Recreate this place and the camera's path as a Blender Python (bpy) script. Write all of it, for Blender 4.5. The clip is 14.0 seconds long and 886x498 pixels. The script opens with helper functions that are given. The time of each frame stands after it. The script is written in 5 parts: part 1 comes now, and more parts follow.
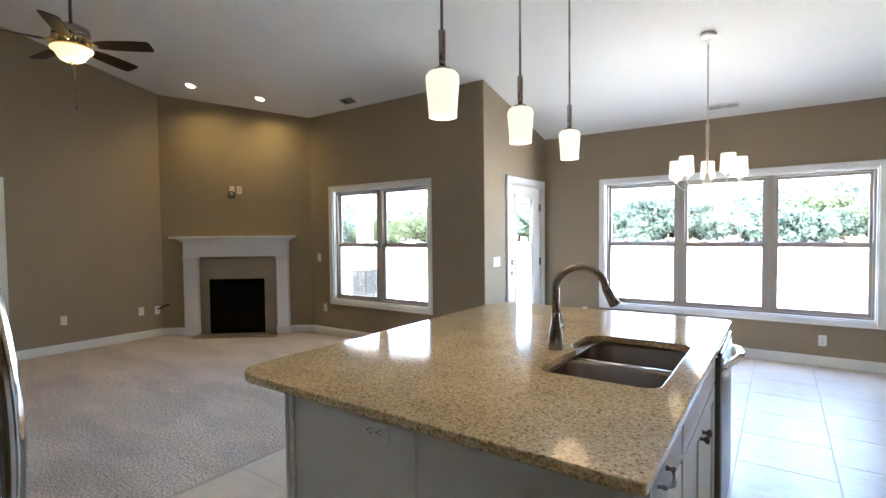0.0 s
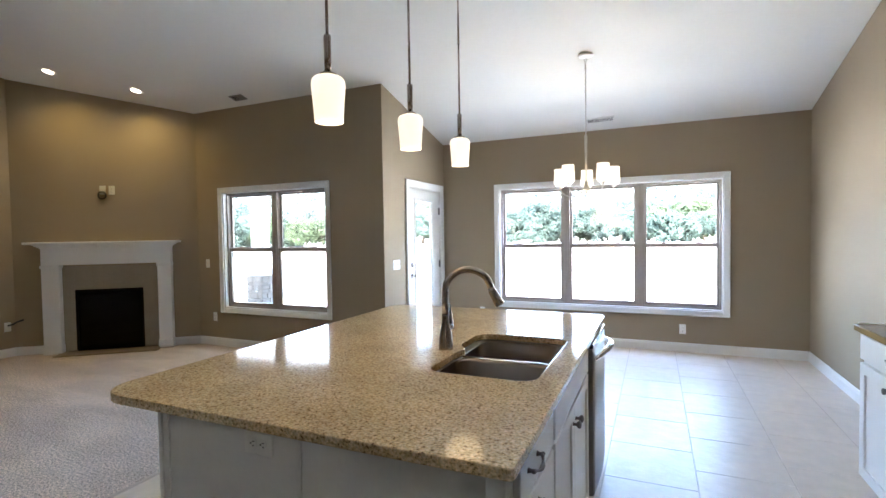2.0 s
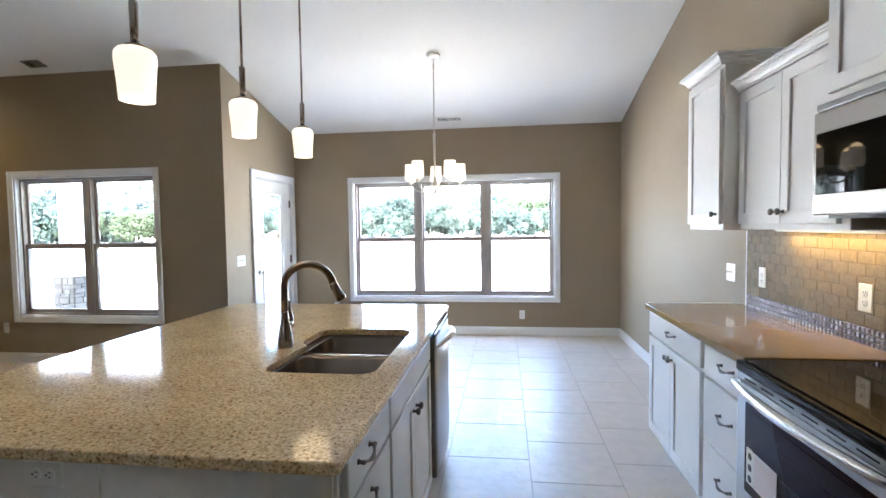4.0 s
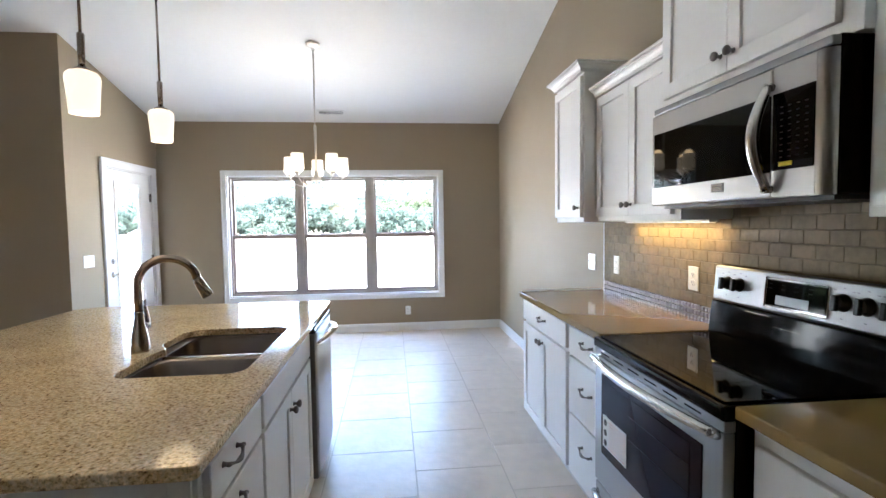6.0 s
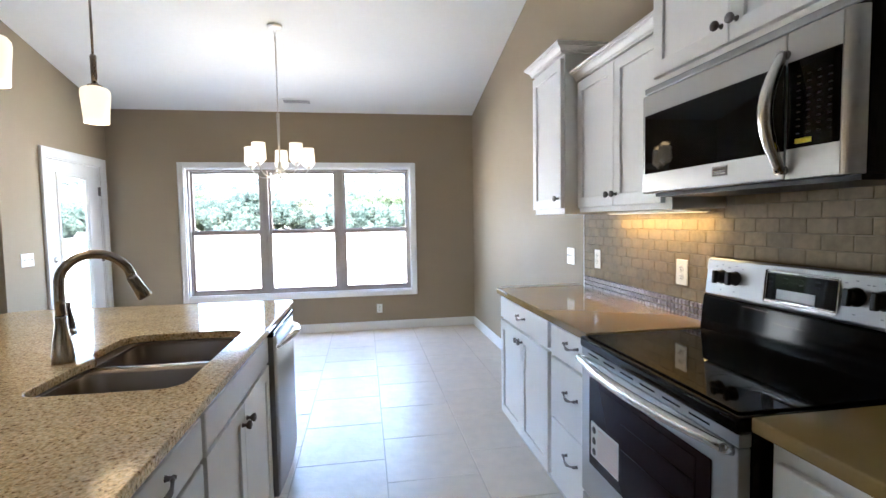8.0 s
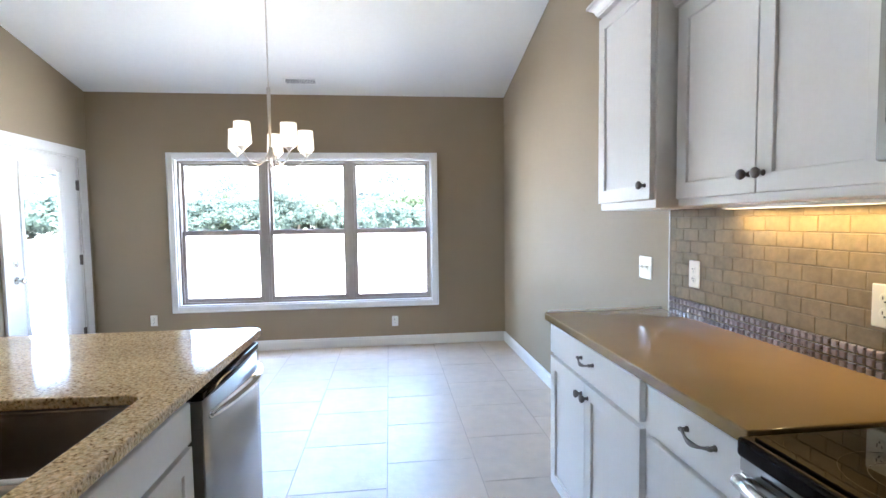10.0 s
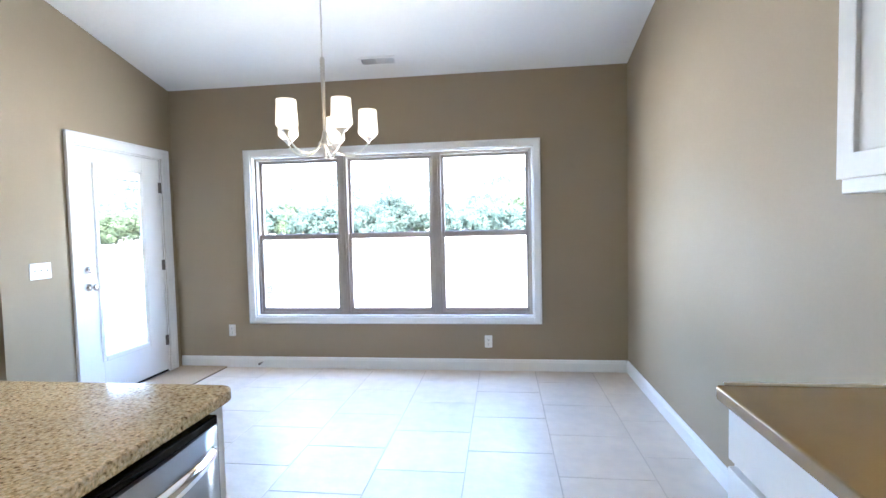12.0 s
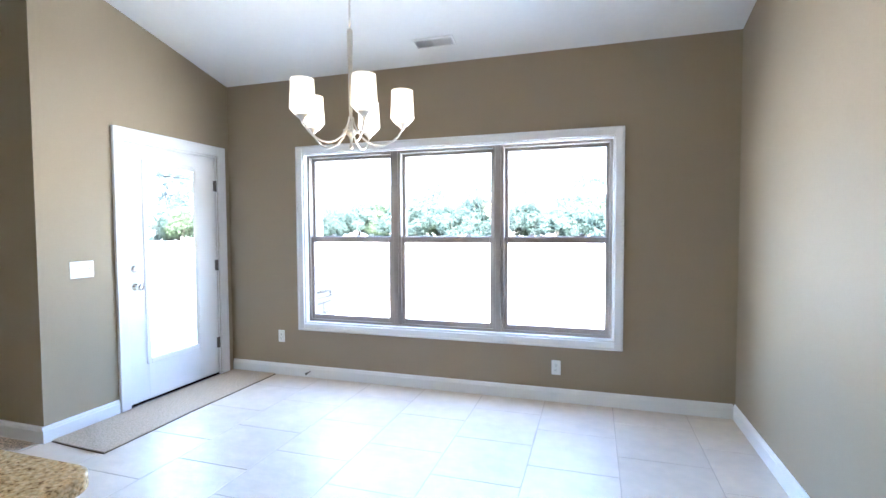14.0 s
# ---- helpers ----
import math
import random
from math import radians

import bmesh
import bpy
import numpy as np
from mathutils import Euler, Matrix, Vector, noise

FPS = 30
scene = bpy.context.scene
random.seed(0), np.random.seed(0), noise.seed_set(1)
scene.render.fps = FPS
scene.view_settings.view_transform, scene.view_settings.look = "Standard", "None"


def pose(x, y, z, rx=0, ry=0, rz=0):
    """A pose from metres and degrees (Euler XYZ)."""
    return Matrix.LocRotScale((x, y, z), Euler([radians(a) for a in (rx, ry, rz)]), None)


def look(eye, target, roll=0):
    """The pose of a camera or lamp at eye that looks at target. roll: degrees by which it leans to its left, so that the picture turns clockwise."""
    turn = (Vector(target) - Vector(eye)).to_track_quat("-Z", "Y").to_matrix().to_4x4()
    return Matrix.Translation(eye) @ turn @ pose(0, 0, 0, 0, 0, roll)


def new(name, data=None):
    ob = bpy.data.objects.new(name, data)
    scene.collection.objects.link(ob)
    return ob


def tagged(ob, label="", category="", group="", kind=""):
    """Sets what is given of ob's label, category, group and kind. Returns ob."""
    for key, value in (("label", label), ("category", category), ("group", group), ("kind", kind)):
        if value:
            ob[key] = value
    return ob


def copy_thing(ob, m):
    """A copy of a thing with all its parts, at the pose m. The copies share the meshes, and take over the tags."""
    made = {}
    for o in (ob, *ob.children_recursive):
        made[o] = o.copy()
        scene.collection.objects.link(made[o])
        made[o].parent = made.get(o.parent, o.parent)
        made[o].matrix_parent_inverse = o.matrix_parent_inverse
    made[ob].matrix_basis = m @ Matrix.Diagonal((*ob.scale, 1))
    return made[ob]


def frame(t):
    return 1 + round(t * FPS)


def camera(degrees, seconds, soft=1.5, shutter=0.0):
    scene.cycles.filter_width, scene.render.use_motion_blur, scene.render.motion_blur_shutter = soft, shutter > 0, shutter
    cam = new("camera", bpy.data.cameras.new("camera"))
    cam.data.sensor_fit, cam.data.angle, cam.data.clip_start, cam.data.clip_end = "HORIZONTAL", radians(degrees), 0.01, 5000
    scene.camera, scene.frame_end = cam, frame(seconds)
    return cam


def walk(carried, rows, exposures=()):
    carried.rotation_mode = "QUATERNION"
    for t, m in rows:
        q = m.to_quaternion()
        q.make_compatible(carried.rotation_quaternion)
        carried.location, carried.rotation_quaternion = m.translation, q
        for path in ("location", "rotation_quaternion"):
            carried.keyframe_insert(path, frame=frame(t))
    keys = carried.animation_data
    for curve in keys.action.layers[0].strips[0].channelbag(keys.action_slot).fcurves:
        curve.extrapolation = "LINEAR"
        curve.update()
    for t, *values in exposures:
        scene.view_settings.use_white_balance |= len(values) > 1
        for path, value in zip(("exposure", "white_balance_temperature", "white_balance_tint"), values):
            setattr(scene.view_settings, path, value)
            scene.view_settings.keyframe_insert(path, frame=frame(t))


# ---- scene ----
cam = camera(85.3, 14.0)
PATH = [
    (0, (-0.483, 0.153, 1.436), (-1.631, 1.79, 1.368), -0.6),
    (0.5, (-0.472, 0.147, 1.441), (-1.546, 1.832, 1.382), -0.6),
    (1, (-0.453, 0.143, 1.444), (-1.453, 1.874, 1.387), -0.6),
    (1.5, (-0.435, 0.15, 1.442), (-1.351, 1.927, 1.386), -0.8),
    (2, (-0.414, 0.155, 1.445), (-1.219, 1.984, 1.382), -0.9),
    (2.5, (-0.395, 0.161, 1.446), (-1.075, 2.041, 1.377), -0.9),
    (3, (-0.375, 0.164, 1.446), (-0.923, 2.086, 1.37), -0.9),
    (3.5, (-0.351, 0.168, 1.444), (-0.757, 2.124, 1.357), -0.8),
    (4, (-0.331, 0.174, 1.442), (-0.585, 2.156, 1.346), -0.8),
    (4.2, (-0.327, 0.176, 1.445), (-0.521, 2.164, 1.344), -0.6),
    (6.3, (-0.285, 0.181, 1.398), (-0.046, 2.164, 1.291), -0.9),
    (6.5, (-0.279, 0.183, 1.396), (-0.026, 2.164, 1.286), -0.9),
    (7, (-0.284, 0.203, 1.394), (0.006, 2.178, 1.269), -1.0),
    (7.2, (-0.3, 0.219, 1.389), (0.009, 2.191, 1.264), -1.0),
    (9.3, (-0.186, 0.863, 1.363), (0.138, 2.833, 1.25), -1.0),
    (9.5, (-0.174, 0.956, 1.358), (0.121, 2.931, 1.246), -0.9),
    (10, (-0.153, 1.212, 1.364), (0.067, 3.197, 1.247), -0.8),
    (10.5, (-0.105, 1.431, 1.339), (0.012, 3.424, 1.227), -0.9),
    (11, (-0.037, 1.682, 1.341), (-0.043, 3.679, 1.23), -1.1),
    (11.5, (0.01, 1.883, 1.341), (-0.122, 3.876, 1.238), -1.3),
    (12, (0.031, 2.098, 1.348), (-0.214, 4.08, 1.249), -1.3),
    (12.5, (0.044, 2.268, 1.356), (-0.287, 4.238, 1.261), -1.2),
    (13, (0.061, 2.429, 1.359), (-0.348, 4.385, 1.269), -0.9),
    (13.5, (0.13, 2.595, 1.356), (-0.381, 4.526, 1.271), -0.6),
    (14, (0.162, 2.687, 1.358), (-0.435, 4.594, 1.273), -0.3),
]
EXPOSURES = [(0.0, 5.31, 6060, 15.5), (4.0, 5.36, 5930, 16.5), (7.0, 5.35, 6060, 17.0), (10.0, 5.39, 5860, 16.0), (14.0, 5.49, 5630, 14.5)]
walk(cam, [(t, look(eye, target, roll)) for t, eye, target, roll in PATH], EXPOSURES)

# ---- world, sun, lamps ----
world = bpy.data.worlds.new("sky")
scene.world = world
world.use_nodes = True
wn = world.node_tree
sky = wn.nodes.new("ShaderNodeTexSky")
sky.sky_type = "NISHITA"
sky.sun_disc = False
sky.sun_elevation = radians(58)
sky.sun_rotation = radians(150)
sky.air_density, sky.dust_density, sky.ozone_density = 1.0, 2.5, 1.0
wn.links.new(sky.outputs[0], wn.nodes["Background"].inputs[0])
wn.nodes["Background"].inputs[1].default_value = 0.15

sun_data = bpy.data.lights.new("sun", "SUN")
sun_data.energy, sun_data.angle, sun_data.color = 3.6, radians(0.6), (1.0, 0.95, 0.87)
sun = new("sun", sun_data)
sun.matrix_world = look((12, -20, 38), (0, 0, 0))


def lamp(name, kind, m, energy, color, **settings):
    data = bpy.data.lights.new(name, kind)
    data.energy, data.color = energy, color
    if kind == "SPOT":
        data.spot_size, data.spot_blend, data.shadow_soft_size = radians(settings["cone"]), 1.0, 0.05
    elif kind == "AREA":
        data.shape, data.size, data.size_y = "RECTANGLE", settings["size"], settings["size_y"]
    else:
        data.shadow_soft_size = settings.get("radius", 0.03)
    ob = new(name, data)
    ob.matrix_world = m
    return ob


WARM = (1.0, 0.72, 0.36)
YELLOW = (1.0, 0.74, 0.27)

# ---- materials ----


def mat(name, color, rough=0.5, metal=0.0, vary=0.06, scale=4.0, fine=60.0, bump=0.0, bump_scale=200.0, spec=0.5, coat=0.0, island=0.0, sheen_vary=0.12, relief=0.004, span=0.4):
    m = bpy.data.materials.new(name)
    m.use_nodes = True
    nt = m.node_tree
    bsdf = nt.nodes["Principled BSDF"]
    bsdf.inputs["Roughness"].default_value = rough
    bsdf.inputs["Metallic"].default_value = metal
    bsdf.inputs["Specular IOR Level"].default_value = spec
    bsdf.inputs["Coat Weight"].default_value = coat
    bsdf.inputs["Coat Roughness"].default_value = 0.08
    geo = nt.nodes.new("ShaderNodeNewGeometry")
    if vary or bump:
        big = nt.nodes.new("ShaderNodeTexNoise")
        big.inputs["Scale"].default_value, big.inputs["Detail"].default_value = scale, 4
        small = nt.nodes.new("ShaderNodeTexNoise")
        small.inputs["Scale"].default_value, small.inputs["Detail"].default_value = fine, 3
        for n in (big, small):
            nt.links.new(geo.outputs["Position"], n.inputs["Vector"])
        add = nt.nodes.new("ShaderNodeMath")
        add.operation = "ADD"
        nt.links.new(big.outputs[0], add.inputs[0])
        nt.links.new(small.outputs[0], add.inputs[1])
        ramp = nt.nodes.new("ShaderNodeMapRange")
        ramp.inputs[1].default_value, ramp.inputs[2].default_value = 1 - span, 1 + span
        ramp.inputs[3].default_value, ramp.inputs[4].default_value = 1 - vary, 1 + vary
        nt.links.new(add.outputs[0], ramp.inputs[0])
        value = ramp.outputs[0]
        if island:
            info = nt.nodes.new("ShaderNodeObjectInfo")
            r2 = nt.nodes.new("ShaderNodeMapRange")
            r2.inputs[3].default_value, r2.inputs[4].default_value = 1 - island, 1 + island
            nt.links.new(info.outputs["Random"], r2.inputs[0])
            mul = nt.nodes.new("ShaderNodeMath")
            mul.operation = "MULTIPLY"
            nt.links.new(value, mul.inputs[0])
            nt.links.new(r2.outputs[0], mul.inputs[1])
            value = mul.outputs[0]
        tint = nt.nodes.new("ShaderNodeVectorMath")
        tint.operation = "SCALE"
        tint.inputs[0].default_value = color
        nt.links.new(value, tint.inputs["Scale"])
        nt.links.new(tint.outputs[0], bsdf.inputs["Base Color"])
        rr = nt.nodes.new("ShaderNodeMapRange")
        rr.inputs[1].default_value, rr.inputs[2].default_value = 0.3, 0.7
        rr.inputs[3].default_value, rr.inputs[4].default_value = max(0.02, rough * (1 - sheen_vary)), min(1, rough * (1 + sheen_vary))
        nt.links.new(big.outputs[0], rr.inputs[0])
        nt.links.new(rr.outputs[0], bsdf.inputs["Roughness"])
    else:
        bsdf.inputs["Base Color"].default_value = (*color, 1)
    if bump:
        tex = nt.nodes.new("ShaderNodeTexNoise")
        tex.inputs["Scale"].default_value, tex.inputs["Detail"].default_value = bump_scale, 3
        nt.links.new(geo.outputs["Position"], tex.inputs["Vector"])
        b = nt.nodes.new("ShaderNodeBump")
        b.inputs["Strength"].default_value, b.inputs["Distance"].default_value = bump, relief
        nt.links.new(tex.outputs[0], b.inputs["Height"])
        nt.links.new(b.outputs[0], bsdf.inputs["Normal"])
    return m


def glow(name, color, strength, base=(0.9, 0.88, 0.82)):
    m = mat(name, base, rough=0.3, vary=0)
    bsdf = m.node_tree.nodes["Principled BSDF"]
    bsdf.inputs["Emission Color"].default_value = (*color, 1)
    bsdf.inputs["Emission Strength"].default_value = strength
    return m


def pane_glass(name, tint=(0.97, 0.99, 0.98), gloss=0.06):
    m = bpy.data.materials.new(name)
    m.use_nodes = True
    nt = m.node_tree
    nt.nodes.remove(nt.nodes["Principled BSDF"])
    clear = nt.nodes.new("ShaderNodeBsdfTransparent")
    clear.inputs[0].default_value = (*tint, 1)
    shine = nt.nodes.new("ShaderNodeBsdfGlossy")
    shine.inputs["Roughness"].default_value = 0.02
    mix = nt.nodes.new("ShaderNodeMixShader")
    mix.inputs[0].default_value = gloss
    nt.links.new(clear.outputs[0], mix.inputs[1])
    nt.links.new(shine.outputs[0], mix.inputs[2])
    nt.links.new(mix.outputs[0], nt.nodes["Material Output"].inputs[0])
    return m


def speckled(name, base, light, dark, rough, scale, dark_amount, bump=0.0):
    """Polished stone: three tones of grain at two sizes."""
    m = bpy.data.materials.new(name)
    m.use_nodes = True
    nt = m.node_tree
    bsdf = nt.nodes["Principled BSDF"]
    geo = nt.nodes.new("ShaderNodeNewGeometry")
    vor = nt.nodes.new("ShaderNodeTexVoronoi")
    vor.inputs["Scale"].default_value = scale
    noi = nt.nodes.new("ShaderNodeTexNoise")
    noi.inputs["Scale"].default_value, noi.inputs["Detail"].default_value = scale * 0.55, 5
    wide = nt.nodes.new("ShaderNodeTexNoise")
    wide.inputs["Scale"].default_value, wide.inputs["Detail"].default_value = 5.0, 3
    for n in (vor, noi, wide):
        nt.links.new(geo.outputs["Position"], n.inputs["Vector"])
    ramp = nt.nodes.new("ShaderNodeValToRGB")
    e = ramp.color_ramp.elements
    e[0].position, e[0].color = dark_amount - 0.07, (*dark, 1)
    e[1].position, e[1].color = dark_amount + 0.05, (*base, 1)
    third = e.new(min(0.95, dark_amount + 0.24))
    third.color = (*light, 1)
    nt.links.new(noi.outputs[0], ramp.inputs[0])
    sep = nt.nodes.new("ShaderNodeSeparateColor")
    nt.links.new(vor.outputs["Color"], sep.inputs[0])
    grain = nt.nodes.new("ShaderNodeMapRange")
    grain.inputs[3].default_value, grain.inputs[4].default_value = 0.80, 1.20
    nt.links.new(sep.outputs[0], grain.inputs[0])
    wr = nt.nodes.new("ShaderNodeMapRange")
    wr.inputs[1].default_value, wr.inputs[2].default_value = 0.3, 0.7
    wr.inputs[3].default_value, wr.inputs[4].default_value = 0.9, 1.1
    nt.links.new(wide.outputs[0], wr.inputs[0])
    mul = nt.nodes.new("ShaderNodeMath")
    mul.operation = "MULTIPLY"
    nt.links.new(grain.outputs[0], mul.inputs[0])
    nt.links.new(wr.outputs[0], mul.inputs[1])
    sc = nt.nodes.new("ShaderNodeVectorMath")
    sc.operation = "SCALE"
    nt.links.new(ramp.outputs[0], sc.inputs[0])
    nt.links.new(mul.outputs[0], sc.inputs["Scale"])
    nt.links.new(sc.outputs[0], bsdf.inputs["Base Color"])
    bsdf.inputs["Roughness"].default_value = rough
    bsdf.inputs["Specular IOR Level"].default_value = 0.3
    return m


def brushed(name, color, rough, axis_scale):
    """Brushed metal: grain drawn out along one axis."""
    m = mat(name, color, rough=rough, metal=1.0, vary=0)
    nt = m.node_tree
    bsdf = nt.nodes["Principled BSDF"]
    geo = nt.nodes.new("ShaderNodeNewGeometry")
    mp = nt.nodes.new("ShaderNodeMapping")
    mp.inputs["Scale"].default_value = axis_scale
    noi = nt.nodes.new("ShaderNodeTexNoise")
    noi.inputs["Scale"].default_value, noi.inputs["Detail"].default_value = 1.0, 4
    nt.links.new(geo.outputs["Position"], mp.inputs[0])
    nt.links.new(mp.outputs[0], noi.inputs["Vector"])
    rr = nt.nodes.new("ShaderNodeMapRange")
    rr.inputs[3].default_value, rr.inputs[4].default_value = rough * 0.95, rough * 1.05
    nt.links.new(noi.outputs[0], rr.inputs[0])
    nt.links.new(rr.outputs[0], bsdf.inputs["Roughness"])
    b = nt.nodes.new("ShaderNodeBump")
    b.inputs["Strength"].default_value, b.inputs["Distance"].default_value = 0.004, 0.0002
    nt.links.new(noi.outputs[0], b.inputs["Height"])
    nt.links.new(b.outputs[0], bsdf.inputs["Normal"])
    return m


M_WALL = mat("taupe_wall_paint", (0.304, 0.238, 0.154), rough=0.68, vary=0.03, scale=1.6, fine=90, bump=0.10, bump_scale=260, spec=0.5)
M_CEIL = mat("white_ceiling_paint", (0.80, 0.792, 0.757), rough=0.9, vary=0.02, scale=2, fine=30, bump=0.55, bump_scale=28)
M_TRIM = mat("white_trim_paint", (0.78, 0.776, 0.765), rough=0.45, vary=0.02, scale=3, fine=80, spec=0.3)
M_CAB = mat("white_cabinet_paint", (0.76, 0.748, 0.732), rough=0.42, vary=0.025, scale=2.5, fine=70, bump=0.04, bump_scale=150, spec=0.4)
M_CABIN = mat("cabinet_inner_wood", (0.30, 0.22, 0.15), rough=0.6, vary=0.1)
M_TOE = mat("toe_kick", (0.55, 0.54, 0.52), rough=0.5)
M_GRANITE = speckled("tan_granite", (0.61, 0.428, 0.218), (0.75, 0.595, 0.365), (0.165, 0.098, 0.046), 0.09, 205.0, 0.378)
M_QUARTZ = mat("brown_quartz", (0.262, 0.172, 0.066), rough=0.09, vary=0.05, scale=9, fine=260, sheen_vary=0.02, spec=0.28)
M_TILE = mat("beige_floor_tile", (0.70, 0.615, 0.515), rough=0.37, vary=0.10, scale=2.2, fine=11, bump=0.60, bump_scale=10, island=0.03, sheen_vary=0.03, relief=0.007)
M_GROUT = mat("floor_grout", (0.56, 0.485, 0.40), rough=0.9, vary=0.1)
M_CARPET = mat("greige_carpet", (0.61, 0.515, 0.432), rough=0.97, vary=0.5, scale=70, fine=170, bump=1.0, bump_scale=120, spec=0.1, relief=0.012, span=0.17)


def nap(m):
    """Broad swaths where the pile was brushed one way or the other."""
    nt = m.node_tree
    tint = next(n for n in nt.nodes if n.bl_idname == "ShaderNodeVectorMath")
    old = tint.inputs["Scale"].links[0].from_socket
    geo = next(n for n in nt.nodes if n.bl_idname == "ShaderNodeNewGeometry")
    total = None
    for turn, size in ((48, (0.55, 2.1, 1)), (-18, (0.8, 1.7, 1))):
        mp = nt.nodes.new("ShaderNodeMapping")
        mp.inputs["Rotation"].default_value = (0, 0, radians(turn))
        mp.inputs["Scale"].default_value = size
        swath = nt.nodes.new("ShaderNodeTexNoise")
        swath.inputs["Scale"].default_value, swath.inputs["Detail"].default_value = 1.0, 2.0
        nt.links.new(geo.outputs["Position"], mp.inputs[0])
        nt.links.new(mp.outputs[0], swath.inputs["Vector"])
        step = nt.nodes.new("ShaderNodeMapRange")
        step.inputs[1].default_value, step.inputs[2].default_value = 0.46, 0.53
        step.inputs[3].default_value, step.inputs[4].default_value = 0.0, 0.5
        nt.links.new(swath.outputs[0], step.inputs[0])
        if total is None:
            total = step.outputs[0]
        else:
            both = nt.nodes.new("ShaderNodeMath")
            nt.links.new(total, both.inputs[0])
            nt.links.new(step.outputs[0], both.inputs[1])
            total = both.outputs[0]
    r = nt.nodes.new("ShaderNodeMapRange")
    r.inputs[3].default_value, r.inputs[4].default_value = 0.87, 1.12
    nt.links.new(total, r.inputs[0])
    mul = nt.nodes.new("ShaderNodeMath")
    mul.operation = "MULTIPLY"
    nt.links.new(old, mul.inputs[0])
    nt.links.new(r.outputs[0], mul.inputs[1])
    nt.links.new(mul.outputs[0], tint.inputs["Scale"])


nap(M_CARPET)
M_MAT = mat("beige_carpet_runner", (0.58, 0.485, 0.37), rough=0.97, vary=0.25, scale=80, fine=190, bump=0.8, bump_scale=110, spec=0.1, relief=0.010, span=0.24)
M_MATEDGE = mat("brown_carpet_backing", (0.13, 0.095, 0.06), rough=0.95, vary=0.15)
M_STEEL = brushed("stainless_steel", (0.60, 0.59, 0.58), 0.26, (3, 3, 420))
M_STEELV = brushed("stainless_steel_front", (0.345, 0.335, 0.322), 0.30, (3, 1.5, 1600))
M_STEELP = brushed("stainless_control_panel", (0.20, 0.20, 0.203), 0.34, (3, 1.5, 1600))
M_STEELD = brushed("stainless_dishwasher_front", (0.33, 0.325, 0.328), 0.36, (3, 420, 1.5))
M_SINK = brushed("sink_steel", (0.30, 0.252, 0.218), 0.31, (4, 900, 900))
M_NICKEL = mat("brushed_nickel", (0.35, 0.305, 0.26), rough=0.24, metal=1.0, vary=0.05, scale=30, fine=200)
M_SATIN = mat("satin_nickel", (0.66, 0.63, 0.58), rough=0.42, metal=1.0, vary=0.05, scale=30, fine=200)
M_PEWTER = mat("dark_pewter", (0.16, 0.145, 0.14), rough=0.33, metal=1.0, vary=0.12, scale=60, fine=240)
M_CHROME = mat("polished_chrome", (0.78, 0.78, 0.78), rough=0.10, metal=1.0, vary=0)
M_BLACK = mat("black_enamel", (0.005, 0.005, 0.0055), rough=0.07, vary=0, spec=0.11)
M_GLASSBLK = mat("black_glass", (0.003, 0.003, 0.0035), rough=0.03, vary=0, spec=0.13)
M_OVENGLASS = mat("smoked_oven_glass", (0.016, 0.008, 0.010), rough=0.05, vary=0, spec=0.05)
M_PLASTIC = mat("black_plastic", (0.010, 0.010, 0.010), rough=0.4, vary=0.1, spec=0.3)
M_DARK = mat("dark_recess", (0.008, 0.007, 0.006), rough=0.8, vary=0.1, spec=0.1)
M_PLATE = mat("white_plastic_plate", (0.80, 0.79, 0.75), rough=0.35, vary=0.02)
M_IVORY = mat("ivory_plastic_plate", (0.74, 0.69, 0.57), rough=0.35, vary=0.02)
M_VENT = mat("grey_register_paint", (0.20, 0.185, 0.165), rough=0.5, vary=0.05)
M_SLOT = mat("outlet_slot", (0.05, 0.045, 0.04), rough=0.6, vary=0)
M_SASH = mat("clay_window_vinyl", (0.345, 0.305, 0.27), rough=0.45, vary=0.05, scale=8)
M_GLASS = pane_glass("window_glass")
M_SUBWAY = mat("tan_subway_tile", (0.215, 0.158, 0.084), rough=0.58, vary=0.24, scale=14, fine=45, bump=0.30, bump_scale=40, island=0.10, spec=0.2)
M_TGROUT = mat("tan_tile_grout", (0.20, 0.155, 0.095), rough=0.9, vary=0.08)
M_MOSAIC = mat("metallic_mosaic", (0.22, 0.185, 0.19), rough=0.30, metal=0.4, vary=0.2, scale=60, island=0.18)
M_SURROUND = mat("taupe_stone_surround", (0.33, 0.275, 0.20), rough=0.35, vary=0.08, scale=6, fine=40)
M_HEARTH = mat("tan_hearth_stone", (0.23, 0.175, 0.112), rough=0.4, vary=0.1, scale=6, fine=40)
M_WOOD = mat("dark_walnut_blade", (0.022, 0.012, 0.008), rough=0.5, vary=0.25, scale=10, fine=120, spec=0.2)
M_BRONZE = mat("antique_nickel_scroll", (0.62, 0.46, 0.24), rough=0.3, metal=1.0, vary=0.2, scale=30)
M_SHADE = glow("lit_pendant_shade", (1.0, 0.83, 0.54), 0.029)
M_SHADE2 = glow("lit_chandelier_shade", (1.0, 0.84, 0.56), 0.034)
M_BOWL = glow("lit_fan_bowl", (1.0, 0.70, 0.30), 0.040)
M_BULB = glow("recessed_bulb", (1.0, 0.88, 0.66), 0.25)
M_STICKER = mat("paper_sticker", (0.78, 0.77, 0.76), rough=0.7, vary=0.03)
M_RED = mat("red_print", (0.55, 0.10, 0.08), rough=0.7, vary=0.03)
